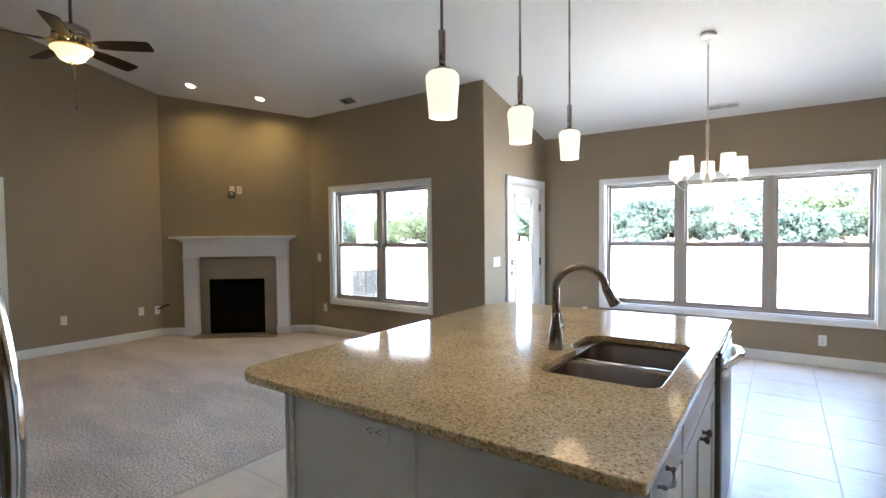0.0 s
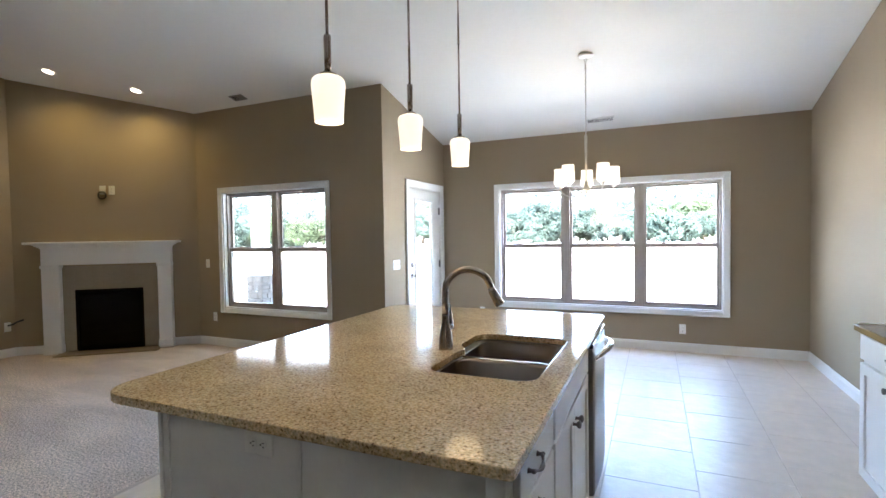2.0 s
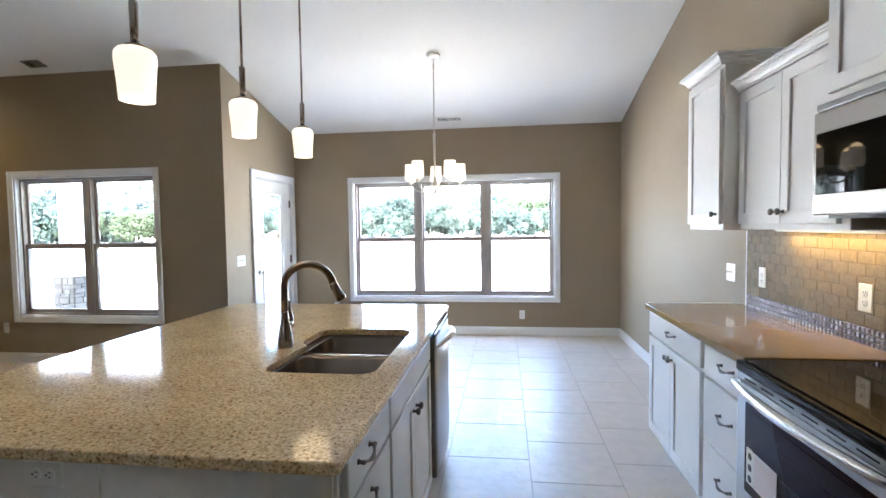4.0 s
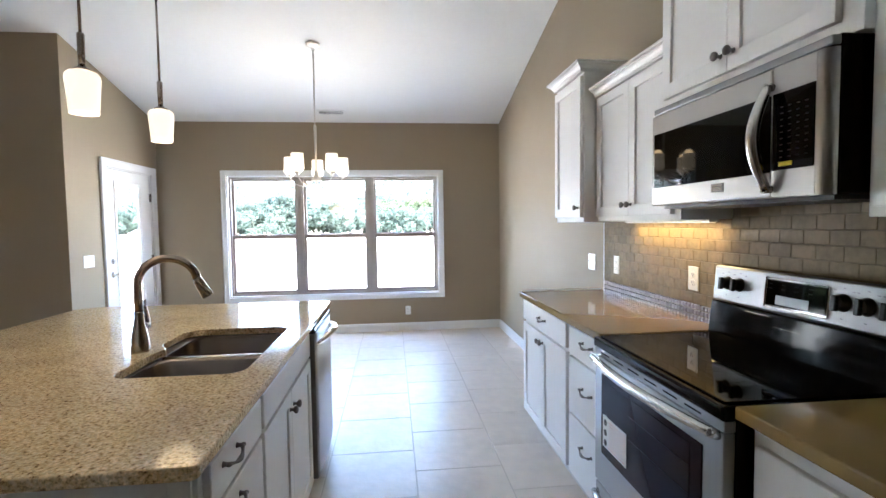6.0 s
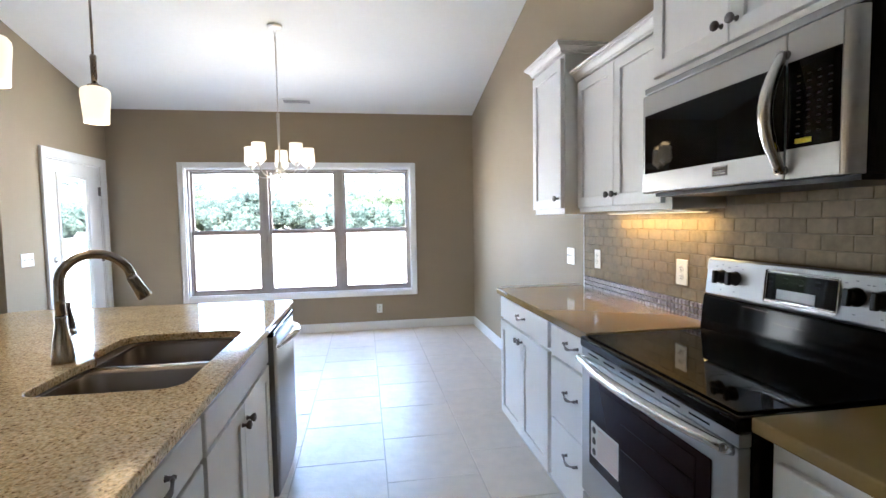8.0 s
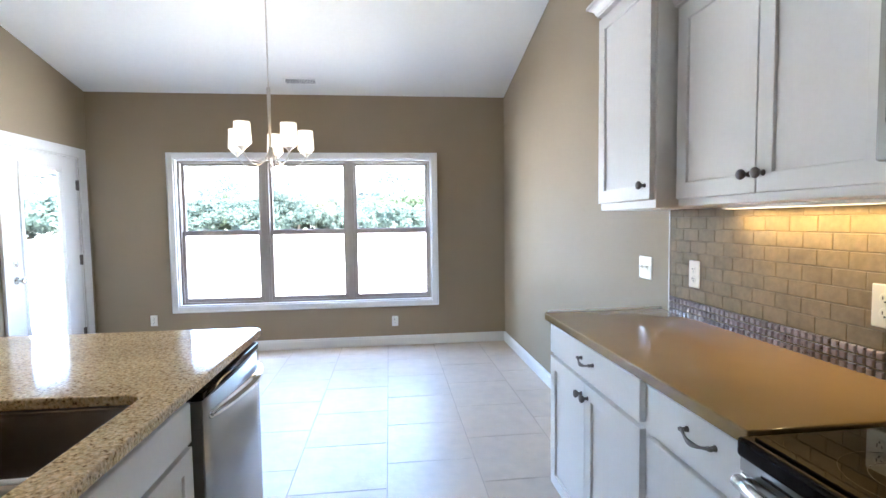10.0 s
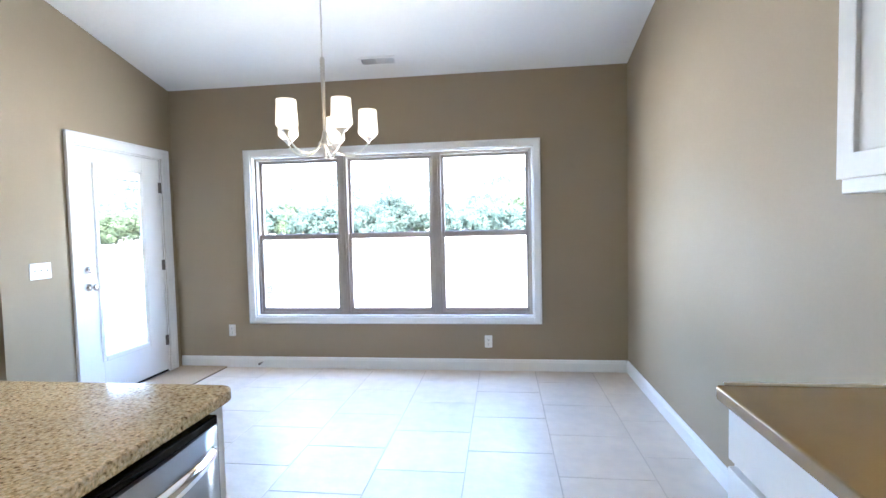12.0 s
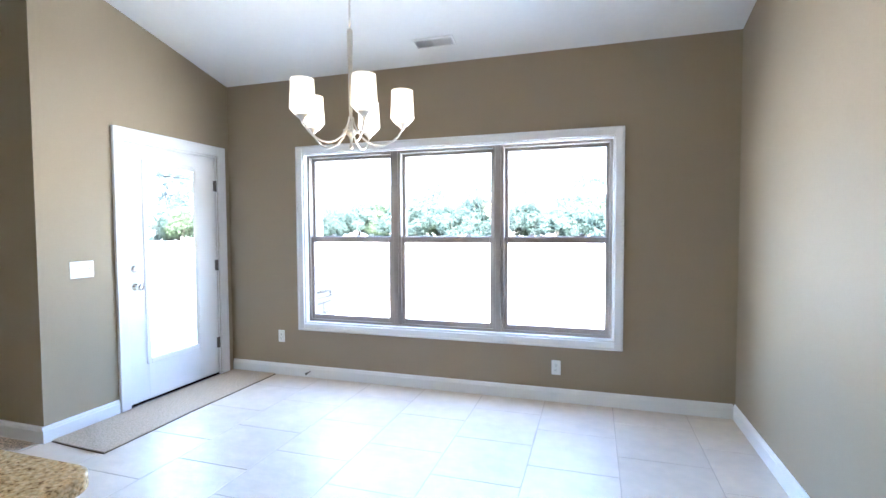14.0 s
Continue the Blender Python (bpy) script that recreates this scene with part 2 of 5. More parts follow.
M_INK = mat("dark_print", (0.06, 0.06, 0.065), rough=0.7, vary=0)
M_YELLOW = mat("yellow_sticker", (0.75, 0.62, 0.02), rough=0.6, vary=0.03)
M_MARK = mat("grey_key_print", (0.035, 0.035, 0.037), rough=0.6, vary=0, spec=0.03)
M_DISPLAY = mat("display_film", (0.55, 0.60, 0.68), rough=0.25, vary=0.05)
M_GROUND = mat("pale_dry_ground", (0.44, 0.44, 0.40), rough=0.95, vary=0.25, scale=0.12, fine=3)
M_PATIO = mat("pale_concrete", (0.42, 0.41, 0.395), rough=0.85, vary=0.08, scale=1.5, fine=40)
M_BARK = mat("tree_bark", (0.09, 0.065, 0.045), rough=0.9, vary=0.2)
M_LEAF = mat("tree_leaves", (0.072, 0.100, 0.084), rough=0.8, vary=0.12, scale=0.4, fine=4, island=0.2, spec=0.2)
M_LEAF2 = mat("bright_tree_leaves", (0.080, 0.104, 0.060), rough=0.8, vary=0.12, scale=0.4, fine=4, island=0.2, spec=0.2)


def let_light_through(m, share):
    nt = m.node_tree
    bsdf, out = nt.nodes["Principled BSDF"], nt.nodes["Material Output"]
    thin = nt.nodes.new("ShaderNodeBsdfTranslucent")
    nt.links.new(bsdf.inputs["Base Color"].links[0].from_socket, thin.inputs[0])
    mix = nt.nodes.new("ShaderNodeMixShader")
    mix.inputs[0].default_value = share
    nt.links.new(bsdf.outputs[0], mix.inputs[1])
    nt.links.new(thin.outputs[0], mix.inputs[2])
    nt.links.new(mix.outputs[0], out.inputs[0])


# Bluer, greyer leaf tone for the far row: distance haze put into the colour.
M_LEAF3 = mat("far_hazed_leaves", (0.062, 0.079, 0.078), rough=0.8, vary=0.15, scale=0.3, fine=3, island=0.15, spec=0.1)
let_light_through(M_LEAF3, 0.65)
let_light_through(M_LEAF, 0.65)
let_light_through(M_LEAF2, 0.65)
M_STONE = mat("grey_tan_stone", (0.098, 0.086, 0.070), rough=0.85, vary=0.2, scale=7, fine=40, bump=0.5, bump_scale=60, island=0.25)
M_MORTAR = mat("stone_mortar", (0.080, 0.073, 0.064), rough=0.95, vary=0.1)
M_POST = mat("white_post_paint", (0.78, 0.78, 0.77), rough=0.5, vary=0.03)
M_EXT = mat("brick_exterior", (0.30, 0.24, 0.20), rough=0.9, vary=0.15)

# ---- mesh tools ----


def box(bm, x0, x1, y0, y1, z0, z1, bevel=0.0, seg=1):
    x0, x1, y0, y1, z0, z1 = min(x0, x1), max(x0, x1), min(y0, y1), max(y0, y1), min(z0, z1), max(z0, z1)
    v = [bm.verts.new(p) for p in ((x0, y0, z0), (x1, y0, z0), (x1, y1, z0), (x0, y1, z0), (x0, y0, z1), (x1, y0, z1), (x1, y1, z1), (x0, y1, z1))]
    f = [bm.faces.new([v[i] for i in q]) for q in ((0, 3, 2, 1), (4, 5, 6, 7), (0, 1, 5, 4), (1, 2, 6, 5), (2, 3, 7, 6), (3, 0, 4, 7))]
    if bevel:
        edges = list({e for face in f for e in face.edges})
        bmesh.ops.bevel(bm, geom=edges, offset=bevel, segments=seg, profile=0.5, affect="EDGES")
    return bm


def prism(bm, poly, axis, a0, a1):
    """Extrude a closed outline of pairs along an axis. Pairs are the other two coordinates in order x, y, z."""
    def at(p, a):
        return {"x": (a, p[0], p[1]), "y": (p[0], a, p[1]), "z": (p[0], p[1], a)}[axis]
    lo = [bm.verts.new(at(p, a0)) for p in poly]
    hi = [bm.verts.new(at(p, a1)) for p in poly]
    n = len(poly)
    bm.faces.new(lo)
    bm.faces.new(hi[::-1])
    for i in range(n):
        bm.faces.new((lo[i], hi[i], hi[(i + 1) % n], lo[(i + 1) % n]))
    bmesh.ops.recalc_face_normals(bm, faces=bm.faces)
    return bm


def lathe(bm, profile, seg=24, center=(0, 0, 0), m=None):
    """Turn (radius, height) pairs about the vertical through center."""
    rings = []
    for r, z in profile:
        ring = []
        for i in range(seg):
            a = 2 * math.pi * i / seg
            p = Vector((r * math.cos(a), r * math.sin(a), z))
            if m is not None:
                p = m @ p
            ring.append(bm.verts.new(p + Vector(center)))
        rings.append(ring)
    for a, b in zip(rings, rings[1:]):
        for i in range(seg):
            bm.faces.new((a[i], a[(i + 1) % seg], b[(i + 1) % seg], b[i]))
    if profile[0][0] > 1e-5:
        bm.faces.new(rings[0][::-1])
    if profile[-1][0] > 1e-5:
        bm.faces.new(rings[-1])
    for f in bm.faces:
        f.smooth = True
    return bm


def tube(bm, points, radius, seg=10):
    """A round bar along points; radius may be a list."""
    pts = [Vector(p) for p in points]
    rad = radius if isinstance(radius, (list, tuple)) else [radius] * len(pts)
    rings, side = [], None
    for i, p in enumerate(pts):
        d = (pts[min(i + 1, len(pts) - 1)] - pts[max(i - 1, 0)]).normalized()
        if side is None:
            side = d.orthogonal().normalized()
        side = (side - d * side.dot(d)).normalized()
        up = d.cross(side)
        rings.append([bm.verts.new(p + rad[i] * (math.cos(2 * math.pi * k / seg) * side + math.sin(2 * math.pi * k / seg) * up)) for k in range(seg)])
    for a, b in zip(rings, rings[1:]):
        for k in range(seg):
            f = bm.faces.new((a[k], a[(k + 1) % seg], b[(k + 1) % seg], b[k]))
            f.smooth = True
    bm.faces.new(rings[0][::-1])
    bm.faces.new(rings[-1])
    return bm


def arc(p0, p1, bulge, n=9):
    """Points from p0 to p1, bowed by the vector bulge."""
    p0, p1, bulge = Vector(p0), Vector(p1), Vector(bulge)
    return [p0.lerp(p1, i / (n - 1)) + bulge * math.sin(math.pi * i / (n - 1)) for i in range(n)]


def part(name, bm, material, parent=None, label="", smooth=False):
    me = bpy.data.meshes.new(name)
    bmesh.ops.recalc_face_normals(bm, faces=bm.faces)
    bm.to_mesh(me)
    bm.free()
    me.materials.append(material)
    ob = new(name, me)
    if parent is not None:
        ob.parent = parent
    if label:
        ob["label"] = label
    return ob


def pierced(bm, outer, holes, axis, a0, a1):
    """A flat piece with an outline and openings right through it, extruded along an axis."""
    def at(p, a):
        return {"x": (a, p[0], p[1]), "y": (p[0], a, p[1]), "z": (p[0], p[1], a)}[axis]
    edges = []
    for lp in [outer] + holes:
        vs = [bm.verts.new(at(p, a0)) for p in lp]
        edges += [bm.edges.new((vs[i], vs[(i + 1) % len(vs)])) for i in range(len(vs))]
    bmesh.ops.triangle_fill(bm, edges=edges, use_beauty=True, use_dissolve=False)
    res = bmesh.ops.extrude_face_region(bm, geom=list(bm.faces))
    k = "xyz".index(axis)
    for v in res["geom"]:
        if isinstance(v, bmesh.types.BMVert):
            v.co[k] = a1
    bmesh.ops.recalc_face_normals(bm, faces=bm.faces)
    return bm


def rect(u0, u1, v0, v1):
    return [(u0, v0), (u1, v0), (u1, v1), (u0, v1)]


def B():
    return bmesh.new()


def quick(name, dims, material, parent=None, label="", bevel=0.0, seg=1):
    return part(name, box(B(), *dims, bevel=bevel, seg=seg), material, parent, label)


def thing(name, m, label, category, group="", kind=""):
    ob = new(name)
    ob.empty_display_size = 0.1
    ob.matrix_world = m
    return tagged(ob, label, category, group, kind)


def structure(name, bm, material, label, category):
    return tagged(part(name, bm, material), label, category, kind="structure")


# ---- the shell ----
EAST, WEST_D, NORTH, LIV_N = 1.128, -3.18, 6.5, 4.808
WEST, SOUTH = -7.75, -3.3
DIAG_A, DIAG_B = (-6.10, 4.808), (-7.75, 3.483)
EAVE, PITCH, RIDGE = 2.711, 0.24, 1.6
T = 0.15


def ceil_z(y):
    return EAVE + PITCH * (NORTH - y) if y >= RIDGE else EAVE + PITCH * (NORTH - RIDGE) - PITCH * (RIDGE - y)


def top(y):
    return ceil_z(y) + 0.03


# ground outside
bm = B()
box(bm, -2500, 2500, -2500, 2500, -0.6, -0.2)
structure("ground", bm, M_GROUND, "pale dry mown field reaching to the trees", "ground")
structure("patio", box(B(), -9.2, -3.36, 5.0, 8.0, -0.2, -0.08, bevel=0.02), M_PATIO, "pale concrete patio slab outside the door", "patio")
for d in ((-9.2, -3.36, 5.0, 7.78), (-3.36, -2.72, 6.68, 7.78)):
    structure("porch_roof", box(B(), *d, 2.52, 2.66, bevel=0.01), M_POST, "flat white porch roof carried by the columns", "porch roof")

# floors
floor = structure("floor", box(B(), -3.22, EAST, SOUTH, NORTH, -0.12, -0.0018), M_GROUT, "large beige ceramic floor tiles with thin grout lines", "floor")
bm = B()
box(bm, WEST, -3.22, SOUTH, LIV_N, -0.12, 0.0)
structure("floor_carpet", bm, M_CARPET, "greige cut pile carpet with vacuum marks", "carpet")
quick("carpet_edge_strip", (-3.226, -3.208, -0.5, LIV_N, -0.01, 0.003), M_GROUT, bevel=0.001)
tagged(bpy.data.objects["carpet_edge_strip"], "thin tan strip where carpet meets tile", "trim", kind="structure")

# north dining wall, with the wide window
WX0, WX1, WZ0, WZ1 = -2.360, 0.314, 0.497, 2.041
bm = pierced(B(), rect(WEST_D - T, EAST + T, -0.2, top(NORTH)), [rect(WX0, WX1, WZ0, WZ1)], "y", NORTH, NORTH + T)
structure("wall_north", bm, M_WALL, "taupe painted wall round the wide dining window", "wall")

# west dining wall with the glazed door
DY0, DY1, DZ = 5.405, 6.345, 2.035
bm = pierced(B(), [(LIV_N + T, -0.2), (NORTH, -0.2), (NORTH, top(NORTH)), (LIV_N + T, top(LIV_N + T))], [rect(DY0, DY1, 0.0, DZ)], "x", WEST_D - T, WEST_D)
structure("wall_west_dining", bm, M_WALL, "taupe painted wall beside the glazed patio door", "wall")

# living room north wall
LX0, LX1, LZ0, LZ1 = -5.630, -3.966, 0.510, 2.030
bm = pierced(B(), rect(DIAG_A[0], WEST_D, -0.2, top(LIV_N)), [rect(LX0, LX1, LZ0, LZ1)], "y", LIV_N, LIV_N + T)
structure("wall_north_living", bm, M_WALL, "taupe painted wall round the living room window", "wall")

# diagonal fireplace wall, with the firebox recess
DU = Vector((DIAG_B[0] - DIAG_A[0], DIAG_B[1] - DIAG_A[1], 0))
DLEN = DU.length
DANG = math.degrees(math.atan2(-DU.y, -DU.x))
M_DIAG = pose(DIAG_B[0], DIAG_B[1], 0, 0, 0, DANG)  # local x runs along the wall, local -y faces the room
ts, te = top(DIAG_B[1]), top(DIAG_A[1])


def diag_top(u):
    return ts + (te - ts) * u / DLEN


FB0, FB1, FBZ = 0.66, 1.44, 0.80
bm = pierced(B(), [(0, -0.2), (DLEN, -0.2), (DLEN, te), (0, ts)], [rect(FB0, FB1, 0.0, FBZ)], "y", 0, 0.12)
ob = structure("wall_diagonal", bm, M_WALL, "taupe painted diagonal corner wall above the fireplace", "wall")
ob.matrix_world = M_DIAG

# west living wall with a closed door
VY0, VY1 = 0.835, 1.705
bm = pierced(B(), [(SOUTH, -0.2), (DIAG_B[1], -0.2), (DIAG_B[1], top(DIAG_B[1])), (RIDGE, top(RIDGE)), (SOUTH, top(SOUTH))], [rect(VY0, VY1, 0.0, DZ)], "x", WEST - T, WEST)
structure("wall_west", bm, M_WALL, "taupe painted side wall of the living room", "wall")

bm = B()
prism(bm, [(SOUTH, -0.2), (NORTH, -0.2), (NORTH, top(NORTH)), (RIDGE, top(RIDGE)), (SOUTH, top(SOUTH))], "x", EAST, EAST + T)
structure("wall_east", bm, M_WALL, "taupe painted kitchen wall behind the cabinets", "wall")
structure("wall_south", box(B(), WEST - T, EAST + T, SOUTH - T, SOUTH, -0.2, top(SOUTH)), M_WALL, "plain taupe painted back wall", "wall")
PANTRY_Y = -0.56
structure("wall_pantry_front", box(B(), -3.2, -1.15, PANTRY_Y - 0.12, PANTRY_Y, -0.05, 2.75), M_WALL, "plain taupe wall behind the refrigerator", "wall")
structure("wall_pantry_side", box(B(), -1.27, -1.15, SOUTH, PANTRY_Y - 0.12, -0.05, 2.75), M_WALL, "plain taupe pantry side wall", "wall")
structure("wall_pantry_west", box(B(), -3.2, -3.08, SOUTH, PANTRY_Y - 0.12, -0.05, 2.75), M_WALL, "plain taupe pantry side wall", "wall")
structure("pantry_ceiling", box(B(), -3.2, -1.15, SOUTH, PANTRY_Y, 2.75, 2.83), M_CEIL, "white painted pantry ceiling", "ceiling")

# vaulted ceiling
bm = B()
C = 0.12
prism(bm, [(RIDGE, ceil_z(RIDGE)), (LIV_N + T, ceil_z(LIV_N + T)), (LIV_N + T, ceil_z(LIV_N + T) + C), (RIDGE, ceil_z(RIDGE) + C)], "x", WEST - T, EAST + T)
prism(bm, [(LIV_N + T, ceil_z(LIV_N + T)), (NORTH + T, ceil_z(NORTH + T)), (NORTH + T, ceil_z(NORTH + T) + C), (LIV_N + T, ceil_z(LIV_N + T) + C)], "x", WEST_D - T, EAST + T)
prism(bm, [(SOUTH - T, ceil_z(SOUTH - T)), (RIDGE, ceil_z(RIDGE)), (RIDGE, ceil_z(RIDGE) + C), (SOUTH - T, ceil_z(SOUTH - T) + C)], "x", WEST - T, EAST + T)
structure("ceiling", bm, M_CEIL, "white textured vaulted ceiling", "ceiling")


# baseboards, with a stepped top edge
def baseboard(length, m, label="white painted baseboard with a moulded top"):
    prof = [(0, 0.0), (-0.016, 0.0), (-0.016, 0.078), (-0.012, 0.085), (-0.012, 0.093), (-0.006, 0.104), (0, 0.106)]
    bm = B()
    prism(bm, prof, "x", 0, length)
    ob = structure("baseboard", bm, M_TRIM, label, "baseboard")
    ob.matrix_world = m
    return ob


baseboard(EAST - WEST_D - 0.032, pose(WEST_D + 0.016, NORTH, 0))
baseboard(NORTH - 3.36, pose(EAST, NORTH, 0, 0, 0, -90))
baseboard(5.315 - LIV_N + 0.016, pose(WEST_D, LIV_N - 0.016, 0, 0, 0, 90))
baseboard(WEST_D - DIAG_A[0], pose(DIAG_A[0], LIV_N, 0))
baseboard(0.335, M_DIAG)
baseboard(DLEN - 1.80, M_DIAG @ pose(1.80, 0, 0))
baseboard(DIAG_B[1] - VY1 - 0.085, pose(WEST, VY1 + 0.085, 0, 0, 0, 90))
baseboard(VY0 - 0.085 - SOUTH, pose(WEST, SOUTH, 0, 0, 0, 90))


# ---- windows ----
def bar4(bm, x0, x1, z0, z1, w, y0, y1, wb=None, bevel=0.003):
    """Four bars round a rectangle, butted."""
    wb = wb or w
    box(bm, x0, x0 + w, y0, y1, z0, z1, bevel)
    box(bm, x1 - w, x1, y0, y1, z0, z1, bevel)
    box(bm, x0 + w, x1 - w, y0, y1, z1 - w, z1, bevel)
    box(bm, x0 + w, x1 - w, y0, y1, z0, z0 + wb, bevel)
    return bm


def window(name, m, width, z0, z1, units, label, rail):
    """Cased window; local x runs along the wall from the opening's edge, local y points outdoors, y = 0 is the wall face."""
    win = thing(name, m, label, "window", kind="structure")
    cw = 0.064
    for nm, d in (("casing", (-cw, 0, -0.018, 0.0, z0 - cw, z1 + cw)), ("casing", (width, width + cw, -0.018, 0.0, z0 - cw, z1 + cw)),
                  ("casing", (0, width, -0.018, 0.0, z1, z1 + cw)), ("casing", (0, width, -0.018, 0.0, z0 - cw, z0))):
        quick(nm, d, M_TRIM, win, bevel=0.004)
    bead = B()
    e = cw
    for d in ((-e, -e + 0.018, -0.026, -0.018, z0 - e, z1 + e), (width + e - 0.018, width + e, -0.026, -0.018, z0 - e, z1 + e),
              (-e + 0.018, width + e - 0.018, -0.026, -0.018, z1 + e - 0.018, z1 + e), (-e + 0.018, width + e - 0.018, -0.026, -0.018, z0 - e, z0 - e + 0.018)):
        box(bead, *d, bevel=0.004)
    part("casing_bead", bead, M_TRIM, win)
    part("jamb", bar4(B(), 0, width, z0, z1, 0.014, 0.0, T - 0.012), M_TRIM, win)
    a, b, c, d = 0.014, width - 0.014, z0 + 0.014, z1 - 0.014
    mull = 0.046
    uw = (b - a - mull * (units - 1)) / units
    for i in range(units):
        u0 = a + i * (uw + mull)
        u1 = u0 + uw
        part("window_frame", bar4(B(), u0, u1, c, d, 0.022, 0.045, 0.135), M_SASH, win)
        up = part("upper_sash", bar4(B(), u0 + 0.022, u1 - 0.022, rail - 0.018, d - 0.022, 0.028, 0.098, 0.128, 0.040), M_SASH, win)
        lo = B()
        l0, l1, lb, lt = u0 + 0.022, u1 - 0.022, c + 0.022, rail + 0.014
        box(lo, l0, l0 + 0.030, 0.060, 0.092, lb, lt, 0.003)
        box(lo, l1 - 0.030, l1, 0.060, 0.092, lb, lt, 0.003)
        box(lo, l0 + 0.030, l1 - 0.030, 0.060, 0.092, lt - 0.048, lt, 0.003)
        box(lo, l0 + 0.030, l1 - 0.030, 0.060, 0.092, lb, lb + 0.040, 0.003)
        lo = part("lower_sash", lo, M_SASH, win)
        g = quick("pane", (u0 + 0.046, u1 - 0.046, 0.111, 0.115, rail + 0.016, d - 0.046), M_GLASS, up)
        g.visible_shadow = False
        g = quick("pane", (u0 + 0.048, u1 - 0.048, 0.074, 0.078, c + 0.058, rail - 0.030), M_GLASS, lo)
        g.visible_shadow = False
        for k in (0.28, 0.72):
            lock = B()
            cx = u0 + uw * k
            box(lock, cx - 0.028, cx + 0.028, 0.066, 0.092, rail + 0.018, rail + 0.026, 0.003)
            lathe(lock, [(0.010, 0), (0.010, 0.012), (0.006, 0.016)], 10, (cx, 0.080, rail + 0.026))
            box(lock, cx - 0.005, cx + 0.030, 0.074, 0.086, rail + 0.030, rail + 0.037, 0.002)
            part("sash_lock", lock, M_SASH, lo)
        if i:
            quick("mullion", (u0 - mull, u0, 0.040, 0.130, c, d), M_SASH, win, bevel=0.004)
    return win


window("window_1", pose(WX0, NORTH, 0), WX1 - WX0, WZ0, WZ1, 3, "wide white-cased triple double-hung window with clay sashes", 1.272)
window("window_2", pose(LX0, LIV_N, 0), LX1 - LX0, LZ0, LZ1, 2, "white-cased twin double-hung window with clay sashes", 1.285)


def panel_door():
    """A closed interior door; local x runs along the wall, local y away from the room."""
    d = thing("door_2", pose(WEST, VY0, 0, 0, 0, 90), "closed white two-panel interior door", "door", kind="structure")
    w, cw = VY1 - VY0, 0.085
    quick("casing", (-cw, 0, -0.018, 0, 0, DZ + cw), M_TRIM, d, bevel=0.004)
    quick("casing", (w, w + cw, -0.018, 0, 0, DZ + cw), M_TRIM, d, bevel=0.004)
    quick("casing", (0, w, -0.018, 0, DZ, DZ + cw), M_TRIM, d, bevel=0.004)
    slab = part("door_slab", pierced(B(), rect(0.004, w - 0.004, 0.01, DZ - 0.004), [rect(0.12, w - 0.12, 0.22, 0.92), rect(0.12, w - 0.12, 1.06, 1.90)], "y", 0.012, 0.047), M_TRIM, d)
    quick("panel", (0.12, w - 0.12, 0.020, 0.040, 0.22, 0.92), M_TRIM, slab)
    quick("panel", (0.12, w - 0.12, 0.020, 0.040, 1.06, 1.90), M_TRIM, slab)
    part("door_knob", lathe(B(), [(0.031, 0.0), (0.031, 0.006), (0.011, 0.016), (0.010, 0.034), (0.027, 0.050), (0.028, 0.060), (0.004, 0.071)], 20, (0.07, 0.012, 0.93), pose(0, 0, 0, 90, 0, 0)), M_CHROME, slab)


panel_door()


